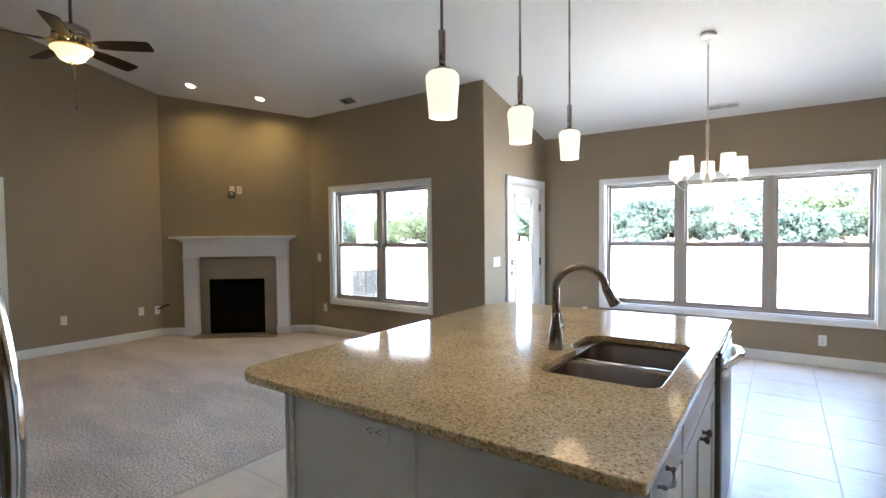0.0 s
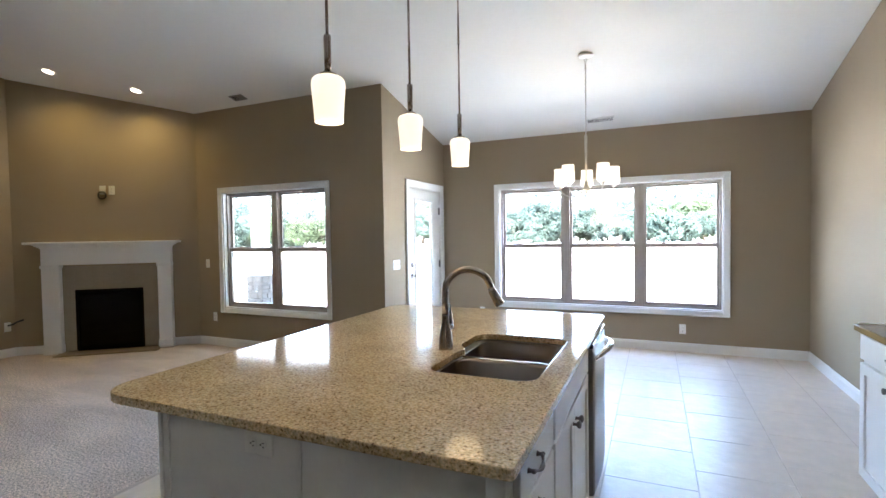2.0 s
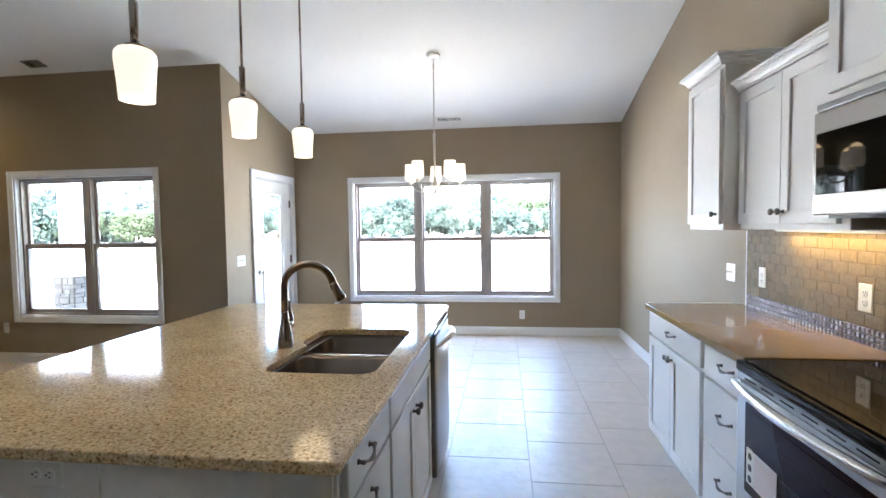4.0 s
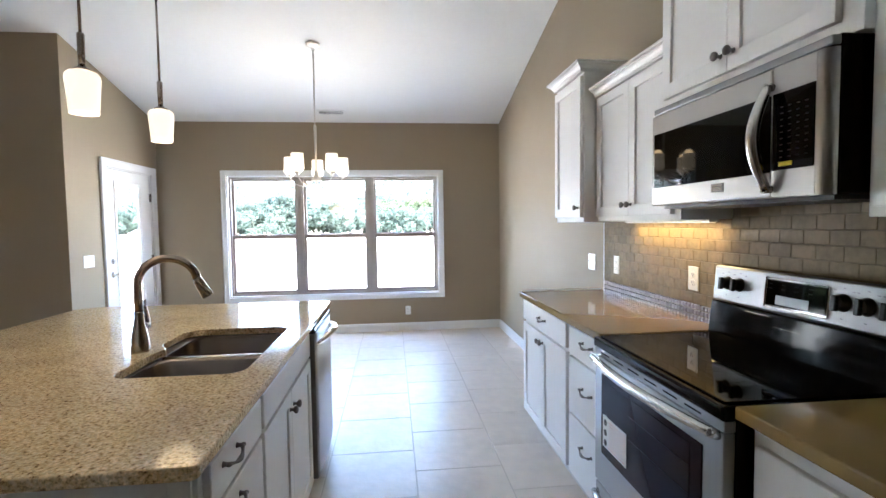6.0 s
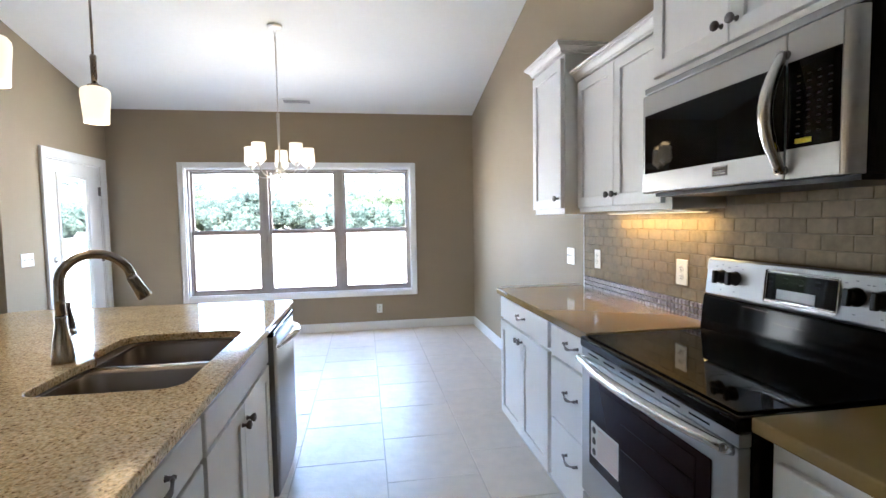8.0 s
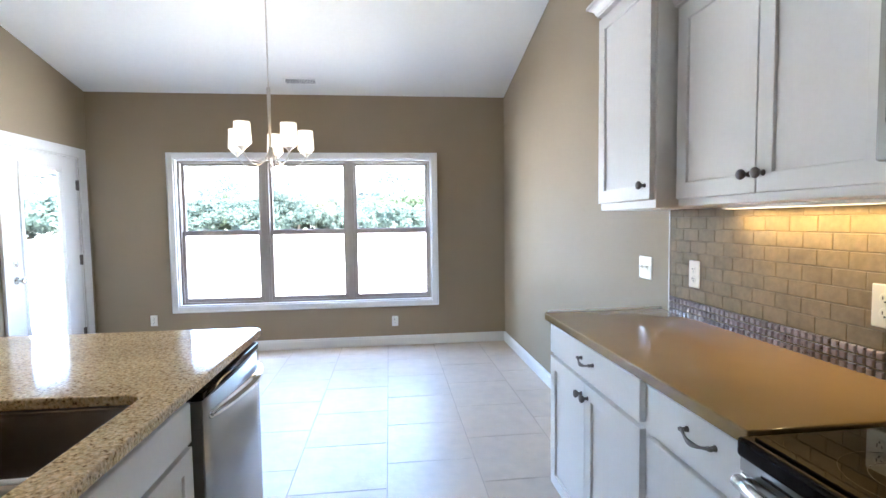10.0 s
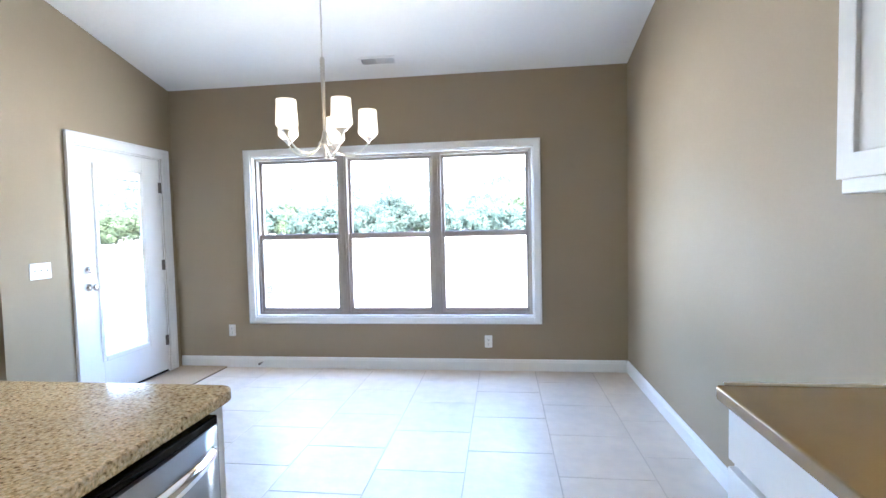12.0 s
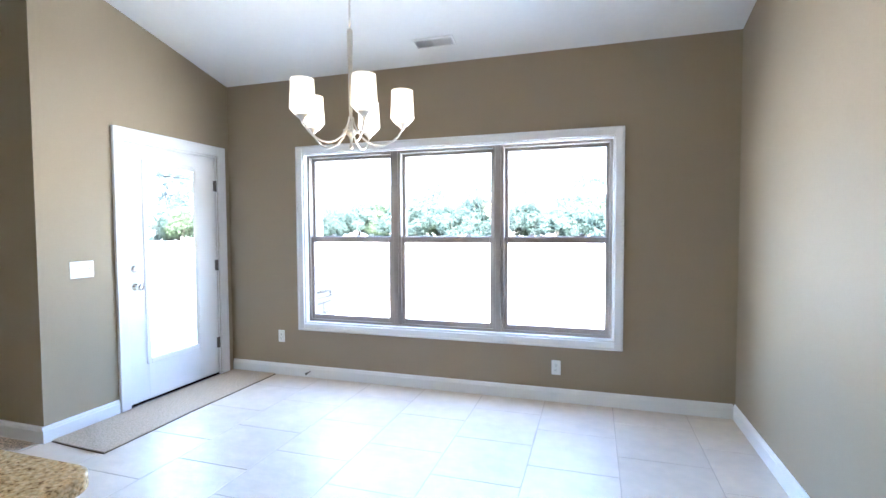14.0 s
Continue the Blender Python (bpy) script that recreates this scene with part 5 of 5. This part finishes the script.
# ---- carpet runner ----
bm = B()
ol = [(-3.150, 4.835), (-2.98, 4.822), (-2.80, 4.812), (-2.668, 4.808), (-2.674, 5.1), (-2.690, 5.5), (-2.684, 5.95), (-2.678, 6.468), (-2.9, 6.472), (-3.150, 6.475)]
prism(bm, ol, "z", 0.001, 0.012)
mt = thing("carpet_runner", pose(0, 0, 0), "beige carpet remnant laid in front of the patio door", "rug")
part("carpet_piece", bm, M_MAT, mt)
bm = B()
prism(bm, [(x + (0.006 if x > -3 else 0), y - (0.006 if y < 5 else 0)) for x, y in ol], "z", 0.0005, 0.006)
part("backing", bm, M_MATEDGE, mt, "brown woven backing edge")


# ---- hanging lamps ----
def canopy(parent, m, r, h, material=None):
    c = part("canopy", lathe(B(), [(r, 0.0), (r * 0.98, -h * 0.35), (r * 0.7, -h * 0.75), (r * 0.25, -h), (0.002, -h)], 24), material or M_NICKEL, parent)
    c.matrix_basis = m
    return c


def pendant(x, y, label):
    zb = 1.850
    cz = ceil_z(y)
    p = thing("pendant_lamp", pose(x, y, zb), label, "pendant lamp", "pendants over the island")
    prof = [(0.0505, 0.0), (0.0515, 0.02), (0.0545, 0.07), (0.0590, 0.125), (0.0605, 0.148), (0.0585, 0.164), (0.050, 0.176), (0.030, 0.184), (0.014, 0.186)]
    bm = lathe(B(), [(a, z * 0.90) for a, z in prof], 28)
    bmesh.ops.delete(bm, geom=[f for f in bm.faces if len(f.verts) > 4 and f.calc_center_median().z < 0.01], context="FACES_ONLY")
    sh = part("shade", bm, M_SHADE, p, "glowing frosted white glass shade")
    mod = sh.modifiers.new("wall", "SOLIDIFY")
    mod.thickness, mod.offset = 0.003, -1
    part("cap", lathe(B(), [(0.031, 0.166), (0.030, 0.172), (0.016, 0.178), (0.012, 0.187)], 20), M_NICKEL, p)
    part("socket_tube", lathe(B(), [(0.0115, 0.178), (0.0125, 0.230), (0.0135, 0.302), (0.012, 0.309), (0.006, 0.311)], 16), M_NICKEL, p)
    rod = B()
    seg = 0.42
    z = 0.307
    while z < cz - zb - 0.05:
        z2 = min(z + seg, cz - zb - 0.03)
        tube(rod, [(0, 0, z), (0, 0, z2 - 0.006)], 0.0055, 8)
        lathe(rod, [(0.003, 0), (0.0078, 0.002), (0.0078, 0.010), (0.003, 0.012)], 10, (0, 0, z2 - 0.008))
        z = z2
    part("rod", rod, M_NICKEL, p)
    canopy(p, pose(0, 0, cz - zb), 0.062, 0.03)
    b = lathe(B(), [(0.003, 0.03), (0.018, 0.04), (0.026, 0.06), (0.022, 0.09), (0.013, 0.12), (0.012, 0.15)], 14)
    part("bulb", b, M_BULB, p)
    return p


for px, py in ((-1.481, 1.584), (-1.480, 2.214), (-1.480, 2.852)):
    pendant(px, py, "lit frosted glass pendant on a nickel rod")
    lamp("pendant_light", "POINT", pose(px, py, 1.745), 0.045, WARM, radius=0.11)


def chandelier():
    cx, cy = -1.004, 4.876
    lift = 0.014
    cz = ceil_z(cy) - lift
    ch = thing("chandelier", pose(cx, cy, lift), "five-arm nickel chandelier with lit frosted glass shades", "chandelier")
    canopy(ch, pose(0, 0, cz), 0.066, 0.032, M_SATIN)
    loop = B()
    tube(loop, [(0.012 * math.sin(a / 12 * 2 * math.pi), 0, cz - 0.047 - 0.017 * math.cos(a / 12 * 2 * math.pi)) for a in range(13)], 0.0032, 6)
    tube(loop, [(0, 0.011 * math.sin(a / 12 * 2 * math.pi), cz - 0.076 - 0.016 * math.cos(a / 12 * 2 * math.pi)) for a in range(13)], 0.0032, 6)
    tube(loop, [(0, 0, cz - 0.088), (0, 0, cz - 0.135)], [0.007, 0.0095], 10)
    part("hanging_loop", loop, M_SATIN, ch)
    rod = B()
    tube(rod, [(0, 0, 2.32), (0, 0, cz - 0.120)], 0.0052, 8)
    part("rod", rod, M_SATIN, ch)
    part("column", lathe(B(), [(0.006, 1.88), (0.0085, 1.93), (0.010, 2.05), (0.0125, 2.20), (0.0145, 2.325), (0.013, 2.334), (0.006, 2.336)], 16), M_SATIN, ch)
    part("hub", lathe(B(), [(0.002, 1.745), (0.008, 1.750), (0.010, 1.760), (0.006, 1.772), (0.008, 1.800), (0.020, 1.815), (0.030, 1.826), (0.024, 1.838), (0.012, 1.846), (0.008, 1.885)], 20), M_SATIN, ch)
    R = 0.258
    for k in range(5):
        a = radians(95.5 + 72 * k)
        d = Vector((math.cos(a), math.sin(a), 0))
        arm = B()
        ctl = [(0.009, 1.905), (0.016, 1.872), (0.030, 1.838), (0.052, 1.806), (0.085, 1.780), (0.125, 1.766), (0.165, 1.768), (0.205, 1.785), (0.236, 1.812), (0.254, 1.842), (0.258, 1.856)]
        tube(arm, [d * r + Vector((0, 0, z)) for r, z in ctl], 0.0050, 8)
        lathe(arm, [(0.002, -0.010), (0.010, -0.004), (0.011, 0.003), (0.006, 0.010), (0.002, 0.011)], 12, (d.x * 0.034, d.y * 0.034, 1.832))
        ar = part("arm", arm, M_SATIN, ch)
        o = d * R
        cup = lathe(B(), [(0.006, 1.842), (0.011, 1.852), (0.020, 1.862), (0.034, 1.872), (0.035, 1.876), (0.010, 1.877)], 18, (o.x, o.y, 0))
        part("cup", cup, M_SATIN, ar)
        prof = [(0.034, 1.874), (0.048, 1.888), (0.0605, 1.903), (0.0600, 1.918), (0.0580, 1.96), (0.0555, 2.00), (0.0540, 2.040)]
        bm = lathe(B(), prof, 28, (o.x, o.y, 0))
        bmesh.ops.delete(bm, geom=[f for f in bm.faces if len(f.verts) > 4], context="FACES_ONLY")
        sh = part("shade", bm, M_SHADE2, ar, "glowing frosted white glass shade")
        mod = sh.modifiers.new("wall", "SOLIDIFY")
        mod.thickness, mod.offset = 0.003, -1
        part("bulb", lathe(B(), [(0.012, 1.878), (0.014, 1.91), (0.026, 1.95), (0.022, 1.975), (0.003, 1.985)], 14, (o.x, o.y, 0)), M_BULB, ar)
        lamp("chandelier_light", "POINT", pose(cx + o.x, cy + o.y, 2.055), 0.020, WARM, radius=0.04)
    lamp("chandelier_light", "POINT", pose(cx, cy, 1.58), 0.17, WARM, radius=0.08)


chandelier()


def ceiling_fan():
    fx, fy, hz = -5.40, 1.735, 3.06
    f = thing("ceiling_fan", pose(fx, fy, hz), "dark-bladed ceiling fan with a lit glass bowl", "ceiling fan")
    cz = ceil_z(fy)
    canopy(f, pose(0, 0, cz - hz), 0.075, 0.07)
    rod = B()
    tube(rod, [(0, 0, 0.17), (0, 0, cz - hz - 0.05)], 0.014, 12)
    part("downrod", rod, M_PEWTER, f)
    part("motor", lathe(B(), [(0.020, 0.185), (0.032, 0.175), (0.075, 0.150), (0.125, 0.130), (0.135, 0.105), (0.135, 0.060), (0.115, 0.035), (0.10, 0.03)], 32), M_NICKEL, f)
    scroll = B()
    for k in range(10):
        a0 = 2 * math.pi * k / 10
        pts = []
        for i in range(15):
            s = i / 14 * 2 * math.pi * 1.2
            rr = 0.027 * (1 - 0.6 * i / 14)
            ang = a0 + rr * math.cos(s) / 0.135
            pts.append((0.135 * math.cos(ang), 0.135 * math.sin(ang), 0.006 + 1.15 * rr * math.sin(s)))
        tube(scroll, pts, 0.0065, 6)
    lathe(scroll, [(0.125, -0.036), (0.146, -0.032), (0.146, -0.022), (0.125, -0.018)], 32)
    lathe(scroll, [(0.120, 0.030), (0.140, 0.034), (0.140, 0.042), (0.120, 0.045)], 32)
    part("scroll_band", scroll, M_BRONZE, f, "gilded openwork scroll band")
    part("light_bowl", lathe(B(), [(0.146, -0.040), (0.154, -0.046), (0.150, -0.056), (0.122, -0.078), (0.108, -0.104), (0.090, -0.130), (0.062, -0.146), (0.020, -0.154), (0.002, -0.155)], 32), M_BOWL, f, "glowing amber glass bowl")
    part("finial", lathe(B(), [(0.003, -0.172), (0.012, -0.166), (0.018, -0.152), (0.014, -0.146)], 14), M_BRONZE, f)
    chain = B()
    tube(chain, [(0.01, 0.0, -0.15), (0.012, 0.0, -0.36)], 0.0022, 6)
    lathe(chain, [(0.003, 0), (0.009, 0.008), (0.009, 0.028), (0.003, 0.036)], 10, (0.012, 0, -0.385))
    tube(chain, [(0.02, 0.012, -0.15), (0.022, 0.012, -0.52)], 0.0018, 6)
    lathe(chain, [(0.003, 0), (0.009, 0.008), (0.009, 0.028), (0.003, 0.036)], 10, (0.022, 0.012, -0.555))
    part("pull_chain", chain, M_PEWTER, f)
    for k in range(5):
        a = 72 * k + 42
        bl = B()
        prism(bl, [(0.19, -0.045), (0.30, -0.062), (0.52, -0.070), (0.622, -0.066), (0.635, -0.050), (0.635, 0.050), (0.622, 0.066), (0.52, 0.070), (0.30, 0.062), (0.19, 0.045)], "z", -0.004, 0.004)
        blade = part("blade", bl, M_WOOD, f, "dark walnut blade")
        blade.matrix_basis = pose(0, 0, -0.004, 0, 0, a) @ pose(0, 0, 0, -14, 0, 0)
        br = B()
        tube(br, [(0.12, 0, 0.012), (0.17, 0, 0.004), (0.25, 0, 0.006)], [0.014, 0.012, 0.008], 8)
        prism(br, [(0.20, -0.040), (0.29, -0.012), (0.29, 0.012), (0.20, 0.040)], "z", 0.004, 0.009)
        part("blade_iron", br, M_BRONZE, blade)
    lamp("fan_light", "POINT", pose(fx, fy, hz - 0.24), 0.08, YELLOW, radius=0.10)
    lamp("fan_bulb", "POINT", pose(fx, fy, hz - 0.045), 0.12, YELLOW, radius=0.05)


ceiling_fan()


def recessed_light(x, y):
    m = slope_pose(x, y)
    r = thing("recessed_light", m, "lit white recessed ceiling light", "downlight", "downlights above the fireplace")
    part("trim_ring", lathe(B(), [(0.078, 0.0), (0.076, -0.006), (0.064, -0.008), (0.057, -0.003), (0.057, 0.0)], 28), M_PLATE, r)
    part("lens", lathe(B(), [(0.056, -0.0045), (0.002, -0.0055)], 24), M_BULB, r, "glowing lens")
    lamp("recessed_spot", "SPOT", pose(x, y, ceil_z(y) - 0.03, 0, 0, 0), 0.85, YELLOW, cone=150)


recessed_light(-6.93, 3.53)
recessed_light(-6.29, 4.14)

# under-cabinet light
uc = thing("under_cabinet_light", pose(1.060, 2.46, UZ), "thin lit strip light under the wall cabinet", "strip light")
quick("housing", (-0.022, 0.022, -0.37, 0.37, -0.012, 0.0), M_PLATE, uc, bevel=0.002)
quick("lens", (-0.016, 0.016, -0.36, 0.36, -0.0145, -0.012), glow("strip_lens", (1.0, 0.70, 0.26), 0.05), uc)
lamp("strip_glow", "AREA", pose(1.060, 2.46, UZ - 0.017), 0.082, (1.0, 0.72, 0.28), size=0.03, size_y=0.72)


# ---- outdoors ----
def stone_column(x, y, label):
    c = thing("porch_column", pose(x, y, -0.08), label, "column", "porch columns")
    quick("core", (-0.185, 0.185, -0.185, 0.185, 0, 0.76), M_MORTAR, c)
    rnd = random.Random(int(abs(x) * 100))
    z = 0.0
    while z < 0.74:
        h = min(rnd.uniform(0.06, 0.13), 0.76 - z)
        for face in range(4):
            u = -0.20
            while u < 0.19:
                w = min(rnd.uniform(0.10, 0.22), 0.20 - u)
                if w < 0.05:
                    break
                s = quick("stone", (u + 0.004, u + w - 0.004, -0.205 - rnd.uniform(0, 0.012), -0.18, z + 0.004, z + h - 0.004), M_STONE, c, bevel=0.008)
                s.matrix_basis = pose(0, 0, 0, 0, 0, 90 * face)
                u += w
        z += h
    quick("cap", (-0.235, 0.235, -0.235, 0.235, 0.76, 0.815), M_PATIO, c, bevel=0.01)
    post = B()
    prism(post, [(-0.12, -0.12), (0.12, -0.12), (0.12, 0.12), (-0.12, 0.12)], "z", 0.815, 2.55)
    part("post", post, M_POST, c, "square white post")
    quick("post_base", (-0.145, 0.145, -0.145, 0.145, 0.815, 0.90), M_POST, c, bevel=0.006)
    quick("post_cap", (-0.15, 0.15, -0.15, 0.15, 2.50, 2.60), M_POST, c, bevel=0.006)


stone_column(-7.64, 7.5, "stone-based porch column with a white post")
stone_column(-2.97, 7.5, "stone-based porch column near the dining window")


def tree_mesh(seed, height, spread):
    rnd = random.Random(seed)
    trunk = B()
    th = height * 0.45
    pts = [Vector((rnd.uniform(-0.1, 0.1) * k, rnd.uniform(-0.1, 0.1) * k, th * k / 4)) for k in range(5)]
    tube(trunk, pts, [0.17, 0.14, 0.12, 0.10, 0.07], 7)
    centers = []
    for k in range(9):
        a = rnd.uniform(0, 2 * math.pi)
        base = pts[2].lerp(pts[4], rnd.random())
        tip = Vector((math.cos(a) * spread * rnd.uniform(0.3, 0.85), math.sin(a) * spread * rnd.uniform(0.3, 0.85), height * rnd.uniform(0.35, 0.9)))
        tube(trunk, [base, base.lerp(tip, 0.5) + Vector((0, 0, 0.15)), tip], [0.07, 0.045, 0.02], 5)
        centers.append((tip, rnd.uniform(0.7, 1.2) * spread * 0.5))
    for k in range(7):
        a = rnd.uniform(0, 2 * math.pi)
        r = spread * math.sqrt(rnd.random()) * 0.9
        centers.append((Vector((math.cos(a) * r, math.sin(a) * r, height * rnd.uniform(0.12, 0.6))), spread * rnd.uniform(0.35, 0.6)))
    centers.append((Vector((0, 0, height * 0.88)), spread * 0.45))
    verts, faces = [], []
    for c, rad in centers:
        for _ in range(210):
            d = Vector((rnd.gauss(0, 1), rnd.gauss(0, 1), rnd.gauss(0, 0.8)))
            d = d.normalized() * rad * rnd.uniform(0.45, 1.05)
            p = c + d
            if p.z < 0.15:
                continue
            n = (d.normalized() + Vector((rnd.uniform(-0.7, 0.7), rnd.uniform(-0.7, 0.7), rnd.uniform(-0.2, 0.9)))).normalized()
            t = n.orthogonal().normalized()
            t.rotate(Matrix.Rotation(rnd.uniform(0, 6.28), 3, n))
            b = n.cross(t)
            s = rnd.uniform(0.13, 0.27)
            i = len(verts)
            verts += [p - t * s, p - b * s * 0.6, p + t * s * 1.1 + n * 0.05, p + b * s * 0.6]
            faces.append((i, i + 1, i + 2, i + 3))
    crown = bpy.data.meshes.new("crown")
    crown.from_pydata([tuple(v) for v in verts], [], faces)
    return trunk, crown


tree_kinds = []
for k, (seed, h, sp) in enumerate(((3, 4.5, 2.2), (8, 5.4, 2.5), (15, 3.9, 2.3), (21, 4.8, 2.6), (34, 13.0, 5.2))):
    tk, cm = tree_mesh(seed, h, sp)
    t = thing("tree", pose(0, 0, -200), "broad leafy green tree at the edge of the field", "tree", "trees along the field")
    part("trunk", tk, M_BARK, t)
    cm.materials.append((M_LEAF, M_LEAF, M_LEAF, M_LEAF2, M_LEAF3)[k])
    cr = new("crown", cm)
    cr.parent = t
    tree_kinds.append(t)
rnd = random.Random(5)
placed = 0
for row, (dist, count) in enumerate(((78, 62), (85, 58), (135, 46))):
    for i in range(count):
        bearing = -82 + (i + rnd.uniform(0.1, 0.9)) * 116 / count
        d = dist + rnd.uniform(-3.5, 3.5)
        x, y = d * math.sin(radians(bearing)), d * math.cos(radians(bearing))
        m = pose(x, y, -0.25, 0, 0, rnd.uniform(0, 360))
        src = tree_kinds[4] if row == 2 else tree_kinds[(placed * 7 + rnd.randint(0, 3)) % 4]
        if placed < 4 or (row == 2 and i == 0):
            t = tree_kinds[4] if row == 2 else tree_kinds[placed]
            t.matrix_world = m
        else:
            t = copy_thing(src, m)
        s = rnd.uniform(0.78, 1.22) * (1.12 if row else 1.0)
        t.scale = (s * rnd.uniform(0.95, 1.2), s, s)
        placed += 1

# ---- pieces: backsplash tiles ----
BS0, BS1 = 3.275, 0.32
back = structure("backsplash", box(B(), EAST - 0.0098, EAST - 0.0005, BS1, BS0, 1.008, 1.452), M_TGROUT, "tan subway tile backsplash in running bond", "backsplash")

structure("backsplash_edge", box(B(), EAST - 0.013, EAST - 0.0005, BS0, BS0 + 0.006, EZ1, UZ), M_PLATE, "thin white edge trim at the backsplash end", "trim")


def subway(w, h):
    return box(B(), 0.0, 0.008, -w / 2, w / 2, -h / 2, h / 2, 0.0016)


meshes = {}
PW, PH = 0.1015, 0.0508
for row in range(9):
    z = 1.0095 + PH * (row + 0.5)
    if z + PH / 2 > 1.47:
        break
    off = PW / 2 if row % 2 == 0 else 0.0
    edges = [BS0] + ([BS0 - PW / 2] if off else [])
    y = edges[-1]
    while y - PW > BS1:
        edges.append(y - PW)
        y -= PW
    for a, b in zip(edges, edges[1:]):
        if row == 8 and not (1.22 < (a + b) / 2 < 2.03):
            continue
        w = round(a - b - 0.0022, 4)
        if w not in meshes:
            me = bpy.data.meshes.new("tile")
            t = subway(w, PH - 0.0022)
            t.to_mesh(me)
            t.free()
            me.materials.append(M_SUBWAY)
            meshes[w] = me
        ob = new("tile", meshes[w])
        ob.parent = back
        ob.matrix_basis = pose(EAST - 0.0115, (a + b) / 2, z)

strip = structure("mosaic_strip", box(B(), EAST - 0.006, EAST - 0.0005, BS1, BS0, 0.93, 1.0075), M_TGROUT, "strip of small metallic mosaic squares above the counter", "backsplash")
me = bpy.data.meshes.new("mosaic_tile")
t = B()
v = [t.verts.new(p) for p in ((0.008, -0.0115, -0.0115), (0.008, 0.0115, -0.0115), (0.008, 0.0115, 0.0115), (0.008, -0.0115, 0.0115),
                              (0.002, -0.0105, -0.0105), (0.002, 0.0105, -0.0105), (0.002, 0.0105, 0.0105), (0.002, -0.0105, 0.0105),
                              (-0.001, -0.0075, -0.0075), (-0.001, 0.0075, -0.0075), (-0.001, 0.0075, 0.0075), (-0.001, -0.0075, 0.0075))]
for q in range(4):
    n = (q + 1) % 4
    t.faces.new((v[q], v[n], v[4 + n], v[4 + q]))
    t.faces.new((v[4 + q], v[4 + n], v[8 + n], v[8 + q]))
t.faces.new(v[8:12])
bmesh.ops.recalc_face_normals(t, faces=t.faces)
t.to_mesh(me)
t.free()
me.materials.append(M_MOSAIC)
for row in range(3):
    y = BS0 - 0.0135
    while y > 0.55:
        if not (1.32 < y < 2.06):
            ob = new("mosaic_tile", me)
            ob.parent = strip
            ob.matrix_basis = pose(EAST - 0.0125, y, 0.9425 + 0.0262 * row)
        y -= 0.0262

# ---- pieces: floor tiles ----
tile_meshes = {}
TW, TL, J = 0.5005, 0.5125, 0.005


def floor_tile(w, l):
    key = (round(w, 3), round(l, 3))
    if key not in tile_meshes:
        me = bpy.data.meshes.new("tile")
        t = box(B(), -w / 2, w / 2, -l / 2, l / 2, -0.010, 0.0, 0.0014)
        t.to_mesh(me)
        t.free()
        me.materials.append(M_TILE)
        tile_meshes[key] = me
    return tile_meshes[key]


for col in range(-6, 3):
    x0 = -0.192 + TW * col
    x1 = min(x0 + TW, EAST)
    x0 = max(x0, -3.205)
    if x1 - x0 < 0.03:
        continue
    phase = 4.385 if col % 2 == 0 else 4.641
    k0 = math.floor((SOUTH - phase) / TL)
    for k in range(k0, 6):
        y0, y1 = max(phase + k * TL, SOUTH), min(phase + (k + 1) * TL, NORTH)
        if y1 - y0 < 0.03:
            continue
        if y1 < PANTRY_Y and x1 < -1.2:
            continue
        ob = new("tile", floor_tile(x1 - x0 - J, y1 - y0 - J))
        ob.parent = floor
        ob.matrix_basis = pose((x0 + x1) / 2, (y0 + y1) / 2, 0)
